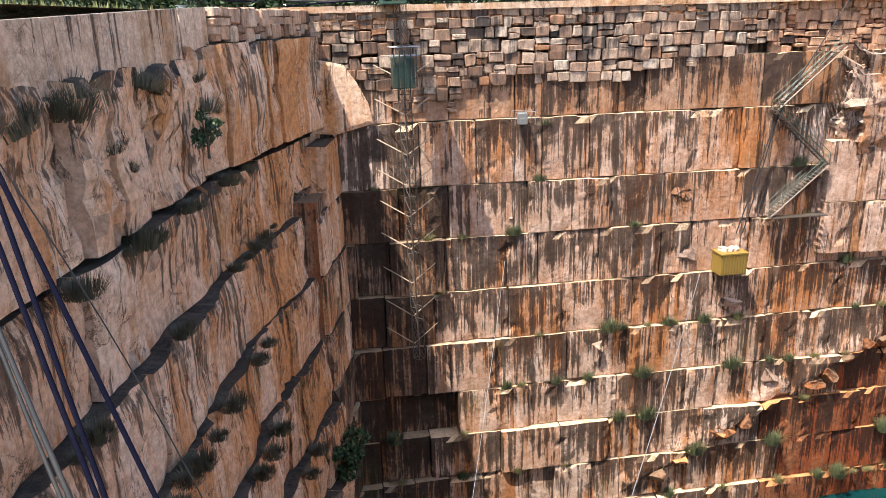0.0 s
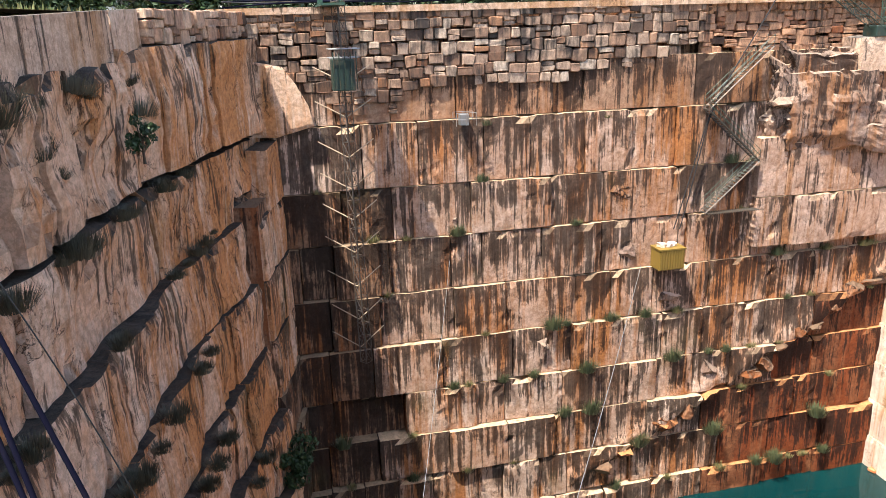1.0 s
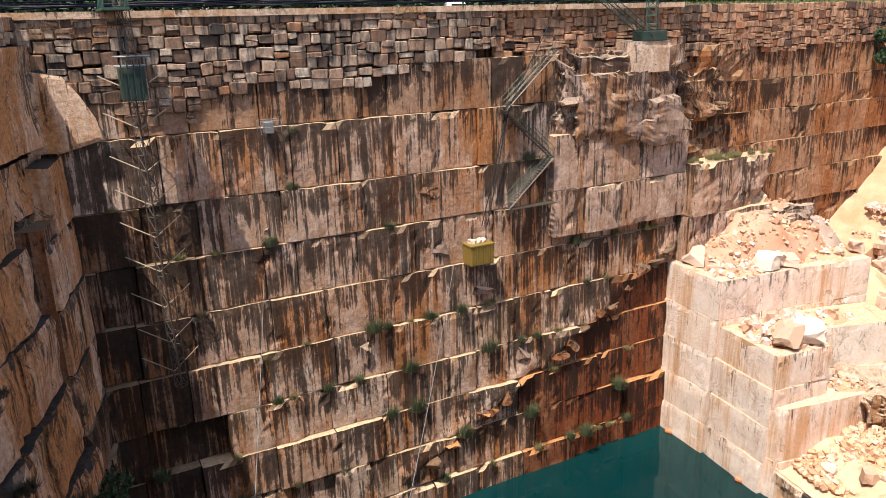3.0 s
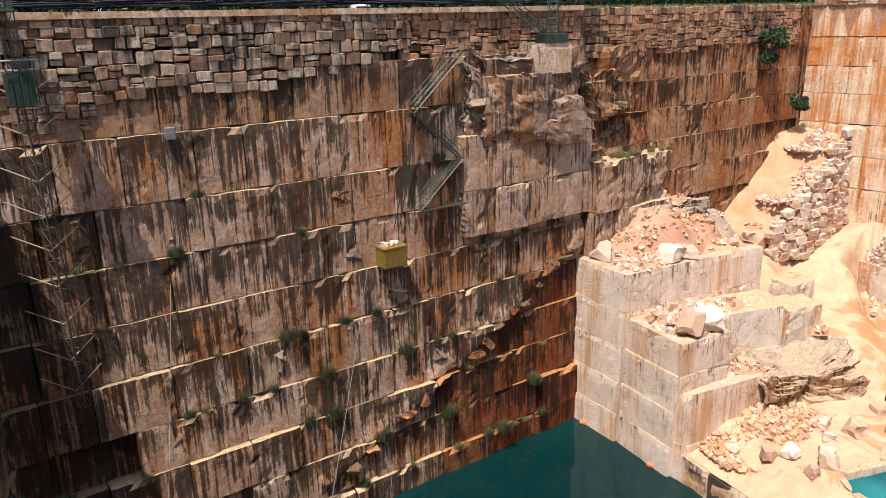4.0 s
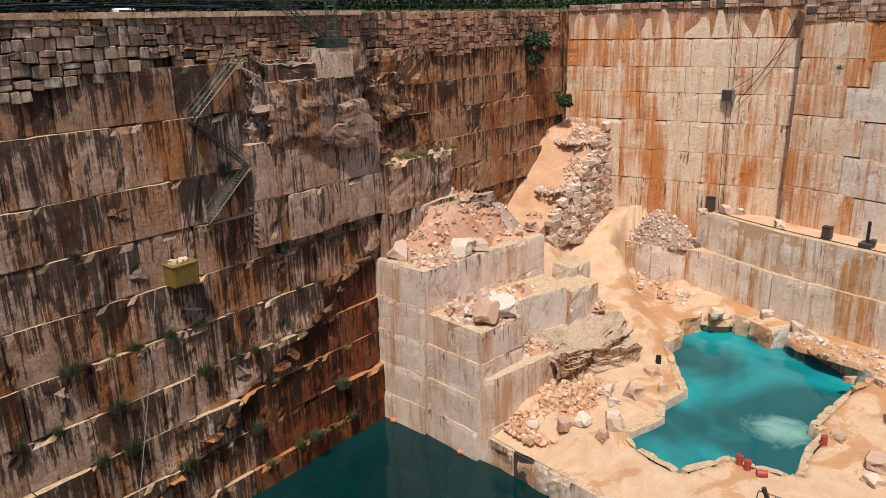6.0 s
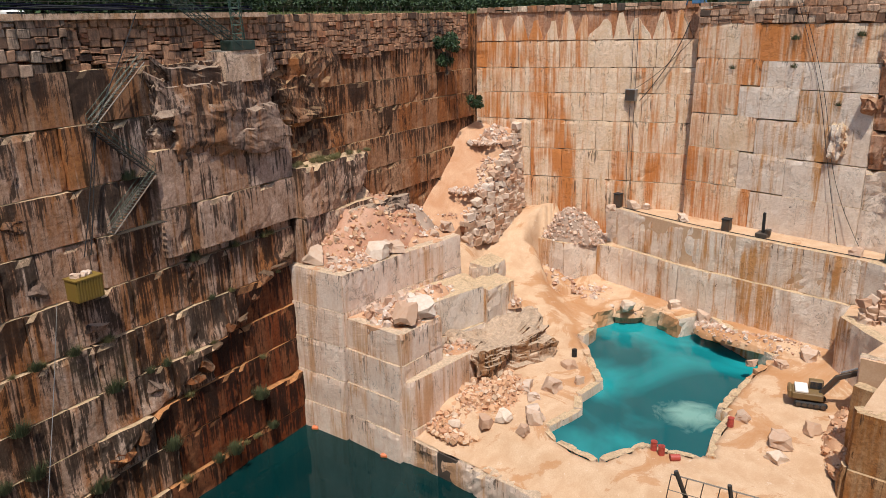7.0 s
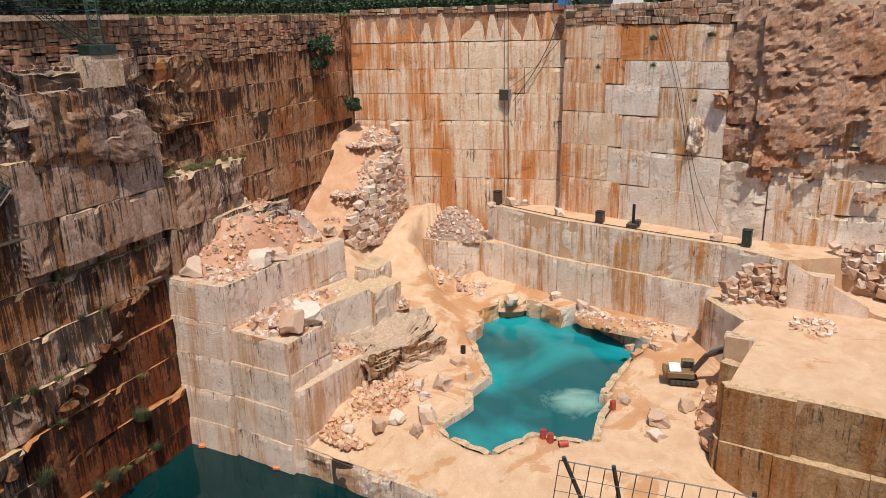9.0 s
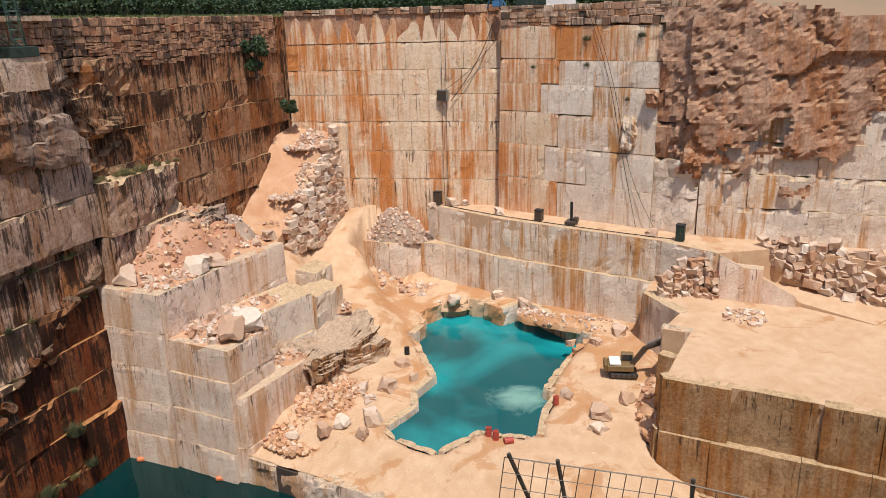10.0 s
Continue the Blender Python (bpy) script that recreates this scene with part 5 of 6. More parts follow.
kinds = [tree("tree", 6.5, 5.2, 1, M_LEAF, "dark green leafy tree behind the quarry rim", "trees on the rim"),
         tree("tree", 5.2, 5.0, 2, M_LEAF, "dark green leafy tree behind the quarry rim", "trees on the rim"),
         tree("tree", 5.6, 4.4, 3, M_LEAF2, "olive green tree behind the quarry rim", "trees on the rim")]
rnd = random.Random(77)
first = [True, True, True]


def plant(i, at, turn, scale=1.0):
    m = pose(*at, 0, 0, turn) @ Matrix.Scale(scale, 4)
    if first[i]:
        first[i] = False
        kinds[i].matrix_basis = m
        return kinds[i]
    ob = copy_thing(kinds[i], pose(*at, 0, 0, turn))
    ob.scale = (scale,) * 3
    return ob


for i in range(34):
    s = -14 + i * 3.3 + rnd.uniform(-1, 1)
    p = FRONT.at(s, -rnd.uniform(6.5, 10.0) - (4 if s > 60 else 0), RIM - 0.35)
    plant(rnd.choice((0, 0, 1, 2) if s < 62 else (2, 2, 1)), p, rnd.uniform(0, 360), rnd.uniform(0.8, 1.25) * (1 if s < 62 else 0.6))
for i in range(26):
    s = -20 + i * 4.8 + rnd.uniform(-1.5, 1.5)
    plant(rnd.choice((0, 1, 2)), FRONT.at(s, -rnd.uniform(15, 24), RIM - 0.4), rnd.uniform(0, 360), rnd.uniform(1.0, 1.5))
for i in range(12):
    plant(rnd.choice((1, 2)), Vector((-rnd.uniform(42, 60), 12 + i * 6.5 + rnd.uniform(-2, 2), RIM - 0.5)), rnd.uniform(0, 360), rnd.uniform(0.7, 1.1))
for i in range(16):
    plant(rnd.choice((2, 2, 1)), BACK.at(-4 + i * 5.0, -rnd.uniform(26, 40), RIM - 0.5), rnd.uniform(0, 360), rnd.uniform(0.6, 1.0))
hedge = tagged(base("hedge_bush"), "dense dark green bush behind the quarry rim", "bush", "bushes on the rim")
v, f = leaves(random.Random(9), [((x, y, z), (1.5, 1.3, 1.2)) for x in (-1.6, 0, 1.6) for y in (-0.6, 0.6) for z in (0.9, 2.1, 3.0)], 2600, 0.42)
mesh_object("crown", v, f, M_LEAF, hedge)
bm = bmesh.new()
for x in (-1.4, 0, 1.4):
    bar(bm, (x, 0, 0), (x * 1.2, 0.2, 1.6), 0.06, 5)
tagged(part("stems", bm, M_BARK, hedge), kind="stuff")
hedge.matrix_basis = pose(*FRONT.at(-16, -5.2, RIM - 0.35), 0, 0, ANG)
for i in range(21):
    copy_thing(hedge, pose(*FRONT.at(-13 + i * 3.6 + rnd.uniform(-0.6, 0.6), -rnd.uniform(4.6, 6.0), RIM - 0.4), 0, 0, ANG + rnd.choice((0, 180)) + rnd.uniform(-20, 20))).scale = (1.15, 1.0, rnd.uniform(0.7, 1.1))
for i in range(14):
    copy_thing(hedge, pose(*FRONT.at(60 + i * 4.0, -rnd.uniform(12, 15), RIM - 0.4), 0, 0, ANG + rnd.uniform(-20, 20))).scale = (1.4, 1.2, rnd.uniform(0.6, 0.9))
for i in range(22):
    copy_thing(hedge, pose(*BACK.at(-6 + i * 4.6, -rnd.uniform(16, 20) - 0.3 * max(0, i - 10), RIM - 0.4), 0, 0, 90 + rnd.uniform(-25, 25))).scale = (1.5, 1.2, rnd.uniform(0.6, 1.0))
for i in range(16):
    copy_thing(hedge, pose(-rnd.uniform(34, 44), 8 + i * 5.4, RIM - 0.45, 0, 0, 90 + rnd.uniform(-25, 25))).scale = (1.5, 1.2, rnd.uniform(0.5, 0.9))
for i in range(9):
    copy_thing(hedge, pose(104 + 2.6 * i, 99 - 3.4 * i, RIM - 0.6, 0, 0, -50 + rnd.uniform(-15, 15))).scale = (1.7, 1.3, rnd.uniform(0.9, 1.2))
# bushes that grow on the walls
b = tree("wall_bush", 6.0, 4.0, 11, M_LEAF, "dark green bush hanging on the brown quarry wall", count=2400, size=0.4)
b.matrix_basis = pose(*FRONT.at(91.0, 0.5, 37.8))
b = tree("wall_bush", 3.6, 2.6, 12, M_LEAF, "dark green bush in the far corner of the quarry", count=1500, size=0.34)
b.matrix_basis = pose(*FRONT.at(97.6, 1.4, 31.4))
b = tree("tree", 7.0, 4.6, 13, M_LEAF, "dark leafy tree in the cleft of the quarry corner", count=2600, size=0.36)
b.matrix_basis = pose(-8.6, 47.8, 10.5)
b = tree("wall_bush", 2.6, 1.8, 14, M_LEAF, "dark creeper hanging on the ochre wall", count=700, size=0.2)
b.matrix_basis = pose(-11.5, 36.2, 38.9)


def tuft(name, height, width, seed, material, label, group, count=160):
    """A clump of thin blades with its foot at the origin."""
    rnd = random.Random(seed)
    verts, faces = [], []
    for _ in range(count):
        a, r = rnd.uniform(0, 6.3), width * 0.5 * rnd.random() ** 0.6
        p = Vector((math.cos(a) * r, math.sin(a) * r, 0))
        tip = p * rnd.uniform(1.1, 1.7) + Vector((rnd.uniform(-0.1, 0.1), rnd.uniform(-0.1, 0.1), height * rnd.uniform(0.45, 1.0)))
        side = Vector((-math.sin(a), math.cos(a), 0)) * 0.03
        n = len(verts)
        verts += [p - side, p + side, tip]
        faces.append((n, n + 1, n + 2))
    return tagged(mesh_object(name, verts, faces, material), label, "plant", group)


dry = tuft("grass_tuft", 0.7, 1.1, 5, M_DRY, "tuft of dry grass on a marble ledge", "grass on the ledges")
dry.matrix_basis = pose(*on_front(7.2, 0.2, 28.2))
shrub = tuft("shrub", 1.0, 1.3, 6, M_LEAF2, "small grey-green shrub on a marble ledge", "shrubs on the ledges", 320)
shrub.matrix_basis = pose(*on_front(14.2, 0.35, 28.2))
LEVELS = [37.0, 32.5, 28.2, 23.7, 19.3, 14.9, 10.9, 6.9, 2.7]
rnd = random.Random(31)
for i in range(60):
    k = rnd.randrange(len(LEVELS))
    p = on_front(rnd.uniform(2, 56), -0.5 + 0.28 * (k + 1) - rnd.uniform(0.0, 0.12), LEVELS[k] - 0.08)
    copy_thing(dry if rnd.random() < 0.6 else shrub, pose(*p, 0, 0, rnd.uniform(0, 360))).scale = (rnd.uniform(0.5, 1.1),) * 3
for s, z in ((30.8, 6.9), (26.0, 10.9), (22.5, 19.3), (38.5, 6.9), (45.5, 2.7), (34.0, 14.9), (25.6, 14.9), (50.0, 6.9)):
    copy_thing(shrub, pose(*on_front(s, surface(z - 1) + 0.05, z - 0.1), 0, 0, s * 40)).scale = (1.3,) * 3
for i in range(24):
    copy_thing(dry, pose(*on_front(rnd.uniform(58.5, 70.5), rnd.uniform(0.5, 2.4), 30.25), 0, 0, rnd.uniform(0, 360))).scale = (rnd.uniform(0.5, 0.9),) * 3
dark = tuft("ledge_scrub", 0.9, 1.8, 8, M_SCRUB, "dark scrub on a ledge of the ochre wall", "scrub on the ochre wall", 420)
dark.matrix_basis = pose(-11.9, 28.0, 36.9)
LLEV = [37.1, 33.0, 28.1, 23.4, 18.5]
for i in range(46):
    k = rnd.randrange(len(LLEV))
    copy_thing(dark, pose(-12.05 + 0.75 * k + rnd.uniform(0.1, 0.4), rnd.uniform(14, 48), LLEV[k] - 0.15, 0, 0, rnd.uniform(0, 360))).scale = (rnd.uniform(0.35, 0.85),) * 3
for i in range(14):
    copy_thing(dark, pose(-12.6, rnd.uniform(18, 46), 42.5 - rnd.uniform(0, 3.0) * (i % 3 == 0), 0, 20, rnd.uniform(0, 360))).scale = (rnd.uniform(0.6, 1.3),) * 3
for i in range(9):
    copy_thing(shrub, pose(*PIER.at(rnd.uniform(4, 29), 0.1, rnd.uniform(34, 43)), 0, 0, rnd.uniform(0, 360))).scale = (rnd.uniform(0.4, 0.8),) * 3
# grass on the far bank and on the left
rnd = random.Random(8)
verts, faces = [], []
for i in range(9000):
    if i % 3:
        p = FRONT.at(rnd.uniform(55, 110), -rnd.uniform(1.6, 9), RIM - 0.3)
    else:
        p = Vector((-rnd.uniform(15, 40), rnd.uniform(5, 60), RIM - 0.3))
    a = rnd.uniform(0, 6.3)
    n = len(verts)
    w, h = rnd.uniform(0.05, 0.12), rnd.uniform(0.2, 0.6)
    verts += [p + Vector((math.cos(a) * w, math.sin(a) * w, 0)), p - Vector((math.cos(a) * w, math.sin(a) * w, 0)), p + Vector((rnd.uniform(-0.15, 0.15), rnd.uniform(-0.15, 0.15), h))]
    faces.append((n, n + 1, n + 2))
tagged(mesh_object("grass", verts, faces, M_CROP), "yellow-green grass along the quarry rim", "grass", kind="stuff")

# ---- on the rim ----
coping = prism("coping", [tuple(FRONT.at(s, o, 0))[:2] for s, o in ((-3.6, -0.2), (58, -0.2), (58, -1.6), (-3.6, -1.6))], RIM - 0.35, RIM + 0.12, M_CONC, "grey concrete coping along the rim", "trim", "structure")
rnd = random.Random(3)
for i in range(7):
    a, b = (-2.5, 56.0) if i < 3 else (rnd.uniform(-3, 20), rnd.uniform(26, 56))
    n = 16
    pts = [on_front(a + (b - a) * j / (n - 1), -0.5 + 0.25 * math.sin(j * 1.3 + i) - 0.1 * i, RIM + 0.2 + 0.07 * i + abs(0.35 * math.sin(j * 0.9 + i * 2))) for j in range(n)]
    cable("hose", pts, 0.055, M_BLACK if i % 2 else M_HOSE, "black hose lying along the quarry rim", "hose")
for i in range(4):
    n = 14
    pts = [Vector((-12.9 - 0.15 * i + 0.3 * math.sin(j + i), 4 + j * 3.9, RIM + 0.2 + abs(0.5 * math.sin(j * 0.8 + i * 1.7)))) for j in range(n)]
    cable("hose", pts, 0.05, M_BLACK if i % 2 else M_HOSE, "dark hose looped along the concrete parapet", "hose")
railing = tagged(base("railing"), "thin steel railing along the quarry rim", "railing")
for i in range(24):
    p = on_front(-2 + 2.5 * i, -1.3, RIM)
    bm = bmesh.new()
    bar(bm, p, p + Vector((0, 0, 1.05)), 0.025, 5)
    part("post", bm, M_STEEL, railing)
for z in (0.55, 1.05):
    bm = bmesh.new()
    bar(bm, on_front(-2, -1.3, RIM + z), on_front(56, -1.3, RIM + z), 0.02, 5)
    part("rail", bm, M_STEEL, railing)
rail = tagged(base("railing"), "thin wire fence above the brown wall", "fence")
for i in range(15):
    p = on_front(59 + 2.7 * i, -1.5, RIM - 0.3)
    bm = bmesh.new()
    bar(bm, p, p + Vector((0, 0, 1.0)), 0.03, 5)
    part("post", bm, M_STEEL, rail)
bm = bmesh.new()
bar(bm, on_front(59, -1.5, RIM + 0.65), on_front(97, -1.5, RIM + 0.65), 0.015, 4)
part("wire", bm, M_STEEL, rail)


def vehicle(at, turn, paint, label, length=4.2, high=1.45):
    """A parked car: body, cabin, windows and wheels."""
    ob = tagged(base("car"), label, "car")
    m = pose(*at, 0, 0, turn)
    bm = bmesh.new()
    box(bm, (-length / 2, -0.85, 0.3), (length / 2, 0.85, high * 0.6), m, 0.14)
    part("body", bm, paint, ob)
    bm = bmesh.new()
    box(bm, (-length * 0.3, -0.75, high * 0.58), (length * 0.22, 0.75, high), m, 0.16)
    cabin = part("cabin", bm, paint, ob)
    for y in (-0.76, 0.76):
        bm = bmesh.new()
        box(bm, (-length * 0.26, y - 0.015, high * 0.64), (length * 0.18, y + 0.015, high * 0.9), m)
        part("window", bm, M_GLASS, cabin)
    for x in (-0.3, 0.3):
        for y in (-0.8, 0.8):
            bm = bmesh.new()
            bar(bm, m @ Vector((x * length, y - 0.1, 0.32)), m @ Vector((x * length, y + 0.1, 0.32)), 0.32, 14)
            part("wheel", bm, M_BLACK, ob)
    return ob


vehicle((-18.5, 61.0, RIM - 0.3), 12, M_WHITE, "pale car parked behind the quarry wall")
vehicle(on_front(34.0, -4.0, RIM - 1.1), ANG, M_WHITE, "white car parked behind the railing", 3.2, 1.6)
# sheds behind the back wall
for at, size, mat, label in ((PIER.at(1.5, -6, RIM - 0.3), (3.4, 3.0, 2.6), M_DKGREEN, "dark green shed behind the pale wall"), (PIER.at(6.0, -6, RIM - 0.3), (3.0, 3.0, 2.6), M_WHITE, "white cabin behind the pale wall")):
    shed = tagged(base("shed"), label, "shed")
    m = Matrix.Translation(at) @ PIER.u.to_track_quat("X", "Z").to_matrix().to_4x4()
    bm = bmesh.new()
    box(bm, (-size[0] / 2, -size[1] / 2, 0), (size[0] / 2, size[1] / 2, size[2]), m, 0.03)
    part("wall", bm, mat, shed)
    bm = bmesh.new()
    box(bm, (-size[0] / 2 - 0.2, -size[1] / 2 - 0.2, size[2]), (size[0] / 2 + 0.2, size[1] / 2 + 0.2, size[2] + 0.12), m)
    part("roof", bm, M_GALV, shed)
    bm = bmesh.new()
    box(bm, (-0.45, size[1] / 2, 0), (0.45, size[1] / 2 + 0.05, 2.0), m)
    part("door", bm, M_GLASS, shed)
winch = tagged(base("winch_crane"), "blue winch frame on the rim of the pale wall", "crane")
for dx, dz in ((-1.6, 3.2), (1.4, 3.2)):
    bm = bmesh.new()
    bar(bm, PIER.at(-0.8 + dx, -0.6, RIM), PIER.at(-0.8, 0.4, RIM + dz), 0.09, 6)
    part("leg", bm, M_BLUE, winch)
bm = bmesh.new()
box(bm, (-0.7, -0.5, 0), (0.7, 0.5, 0.8), Matrix.Translation(PIER.at(-0.8, -0.6, RIM + 0.1)), 0.05)
part("drum", bm, M_BLUE, winch)


# ---- machines on the floor ----
def excavator(at, turn):
    ob = tagged(base("excavator"), "dusty yellow tracked excavator with bent black arm", "excavator")
    m = pose(*at, 0, 0, turn) @ Matrix.Scale(0.82, 4)
    for y in (-1.0, 1.0):
        bm = bmesh.new()
        box(bm, (-1.9, y - 0.3, 0.02), (1.9, y + 0.3, 0.85), m, 0.24)
        tr = part("track", bm, M_BLACK, ob)
        for i in range(5):
            bm = bmesh.new()
            bar(bm, m @ Vector((-1.4 + 0.7 * i, y - 0.34, 0.42)), m @ Vector((-1.4 + 0.7 * i, y + 0.34, 0.42)), 0.24, 10)
            part("roller", bm, M_STEEL, tr)
    bm = bmesh.new()
    box(bm, (-0.8, -0.7, 0.6), (0.8, 0.7, 1.05), m)
    part("undercarriage", bm, M_STEEL, ob)
    bm = bmesh.new()
    box(bm, (-2.2, -1.25, 1.05), (1.3, 1.25, 1.95), m, 0.12)
    part("house", bm, M_EXC, ob)
    bm = bmesh.new()
    box(bm, (-2.65, -1.2, 1.05), (-2.2, 1.2, 2.15), m, 0.16)
    part("counterweight", bm, M_EXC, ob)
    bm = bmesh.new()
    box(bm, (-1.9, -1.2, 1.95), (-0.4, 1.2, 2.3), m, 0.08)
    part("hood", bm, M_WHITE, ob, "pale engine cover")
    bm = bmesh.new()
    box(bm, (-0.3, 0.25, 1.95), (1.3, 1.2, 3.05), m, 0.1)
    cab = part("cab", bm, M_EXC, ob)
    for lo, hi in (((1.30, 0.33, 2.1), (1.33, 1.12, 2.95)), ((-0.15, 1.20, 2.1), (1.15, 1.23, 2.95)), ((-0.15, 0.22, 2.1), (1.15, 0.25, 2.95))):
        bm = bmesh.new()
        box(bm, lo, hi, m)
        part("window", bm, M_GLASS, cab)
    for name, pts, r in (("boom", ((1.0, -0.3, 1.7), (2.6, -0.3, 4.2), (5.3, -0.3, 5.4)), 0.3), ("stick", ((4.9, -0.3, 5.5), (5.6, -0.3, 2.2)), 0.24)):
        bm = bmesh.new()
        for a, b in zip(pts, pts[1:]):
            d = Vector(b) - Vector(a)
            box(bm, (-d.length / 2 - 0.12, -r * 0.7, -r), (d.length / 2 + 0.12, r * 0.7, r), m @ Matrix.Translation((Vector(a) + Vector(b)) / 2) @ d.to_track_quat("X", "Z").to_matrix().to_4x4(), 0.05)
        part(name, bm, M_BLACK if name == "stick" else M_STEEL, ob)
    for a, b in (((1.2, -0.3, 1.5), (2.9, -0.3, 3.9)), ((2.9, -0.3, 4.9), (5.0, -0.3, 5.9)), ((5.5, -0.3, 4.4), (5.9, -0.3, 2.4))):
        bm = bmesh.new()
        bar(bm, m @ Vector(a), m @ Vector(b), 0.1, 8)
        part("cylinder", bm, M_GALV, ob)
    bm = bmesh.new()
    prof = ((5.3, 2.3), (5.9, 2.3), (6.5, 1.5), (6.6, 0.7), (6.2, 0.3), (5.2, 0.25), (5.0, 0.9))
    rows = [[bm.verts.new(m @ Vector((x, y, z))) for x, z in prof] for y in (-0.95, 0.35)]
    for row in rows:
        bm.faces.new(row)
    for i in range(len(prof)):
        j = (i + 1) % len(prof)
        bm.faces.new((rows[0][i], rows[0][j], rows[1][j], rows[1][i]))
    part("bucket", bm, M_STEEL, ob)
    return ob


excavator((76.0, 18.0, floor_z(76.0, 18.0) + 0.02), -70)
drill = tagged(base("drill_rig"), "small dark drilling rig on the terrace", "drill rig")
c = Vector((92.4, 29.6, T1))
bm = bmesh.new()
box(bm, (-0.8, -0.7, 0), (0.8, 0.7, 0.5), Matrix.Translation(c), 0.05)
part("base_frame", bm, M_STEEL, drill)
bm = bmesh.new()
box(bm, (-0.16, -0.16, 0.4), (0.16, 0.16, 3.0), Matrix.Translation(c), 0.03)
part("mast", bm, M_BLACK, drill)
bm = bmesh.new()
box(bm, (-0.35, -0.9, 0.3), (0.35, -0.3, 1.0), Matrix.Translation(c), 0.05)
part("motor", bm, M_STEEL, drill)
for x, y, h, mat, label in ((90.0, 15.2, 1.9, M_DKGREEN, "dark green control cabinet at the edge of the terrace"), (92.6, 34.2, 1.4, M_STEEL, "dark machine on the terrace"), (95.6, 51.2, 1.9, M_STEEL, "dark control cabinet at the foot of the pale wall")):
    ob = tagged(base("control_cabinet"), label, "cabinet")
    bm = bmesh.new()
    box(bm, (-0.5, -0.5, 0), (0.5, 0.5, h), Matrix.Translation((x, y, T1)), 0.05)
    part("body", bm, mat, ob)
    bm = bmesh.new()
    box(bm, (-0.55, -0.55, h), (0.55, 0.55, h + 0.12), Matrix.Translation((x, y, T1)), 0.03)
    part("lid", bm, M_BLACK, ob)


def barrel(at, material, label, lying=None):
    ob = tagged(base("barrel"), label, "barrel", "barrels by the pool")
    m = pose(*at, 90 if lying is not None else 0, 0, lying or 0)
    m = m @ Matrix.Translation((0, 0.3, 0)) if lying is not None else m
    bm = bmesh.new()
    bmesh.ops.create_cone(bm, cap_ends=True, segments=16, radius1=0.3, radius2=0.3, depth=0.9, matrix=m @ Matrix.Translation((0, 0, 0.45)))
    part("drum", bm, material, ob)
    for z in (0.02, 0.3, 0.6, 0.88):
        bm = bmesh.new()
        bmesh.ops.create_cone(bm, cap_ends=True, segments=16, radius1=0.325, radius2=0.325, depth=0.04, matrix=m @ Matrix.Translation((0, 0, z)))
        part("hoop", bm, material, ob)


for x, y, lying, mat in ((59.3, 26.9, None, M_RED), (59.0, 26.0, None, M_RED), (58.7, 25.0, 40, M_RED), (67.4, 22.8, None, M_RED), (71.2, 43.0, None, M_BLACK)):
    barrel((x, y, floor_z(x, y) + 0.02), mat, "dented red steel barrel at the edge of the pool" if mat is M_RED else "black barrel at the edge of the pool", lying)
for x, y in ((47.6, 63.0), (48.6, 52.6)):
    ob = tagged(base("float"), "orange float lying on the dark lake", "float", "floats on the lake")
    bm = bmesh.new()
    box(bm, (-0.5, -0.4, -0.1), (0.5, 0.4, 0.35), pose(x, y, 0, 0, 8, 30), 0.12)
    part("body", bm, M_ORANGE, ob)
    bm = bmesh.new()
    bar(bm, (x - 0.3, y, 0.35), (x + 0.3, y, 0.42), 0.05, 6)
    part("handle", bm, M_ORANGE, ob)

# loose boulders about the floor
rnd = random.Random(19)
for i, (x, y, k) in enumerate(((56.8, 38.6, 1.7), (58.0, 39.8, 1.5), (60.5, 41.5, 1.2), (55.0, 41.4, 1.4), (53.6, 42.6, 1.5), (63.2, 41.0, 1.8), (68.6, 42.0, 1.4), (66.4, 39.4, 1.1), (86.6, 44.4, 1.6), (90.2, 39.5, 1.5), (88.8, 34.8, 1.6), (82.0, 22.8, 1.2), (80.8, 25.6, 1.0), (69.4, 22.4, 1.3), (67.0, 18.0, 1.8), (71.0, 16.4, 1.5), (64.6, 17.4, 1.4), (85.4, 20.8, 1.6), (54.4, 38.4, 1.3), (61.6, 43.2, 1.2), (52.8, 46.0, 1.2))):
    boulder("boulder", (x, y, floor_z(x, y) - 0.05), k, M_STACK, "angular pale marble boulder on the sandy floor", "boulder", "boulders on the floor", 200 + i)
for i, (x, y, k) in enumerate(((55.6, 59.7, 2.2), (57.6, 60.2, 1.9), (58.6, 59.6, 1.8), (68.8, 60.6, 1.6), (50.4, 64.2, 2.4), (51.2, 62.2, 1.0), (66.0, 60.3, 1.0))):
    boulder("boulder", (x, y, 19.5), k, M_STACK, "pale marble block lying on the tall bench", "boulder", "blocks on the bench", 240 + i)
for i, (x, y, k) in enumerate(((51.6, 51.6, 2.4), (54.0, 51.8, 2.6), (52.6, 53.0, 1.6), (55.6, 52.4, 1.4))):
    boulder("boulder", (x, y, 14.9), k, M_STACK, "large pale slab on the rubble pile", "boulder", "slabs on the pile", 260 + i)
for i, (x, y, k) in enumerate(((96.2, 49.0, 1.4), (97.0, 47.4, 1.1), (93.0, 51.0, 1.2), (91.0, 18.8, 1.3), (93.8, 40.4, 1.2))):
    boulder("boulder", (x, y, T1 - 0.05), k, M_STACK, "broken stone on the upper terrace", "boulder", "stones on the terrace", 280 + i)

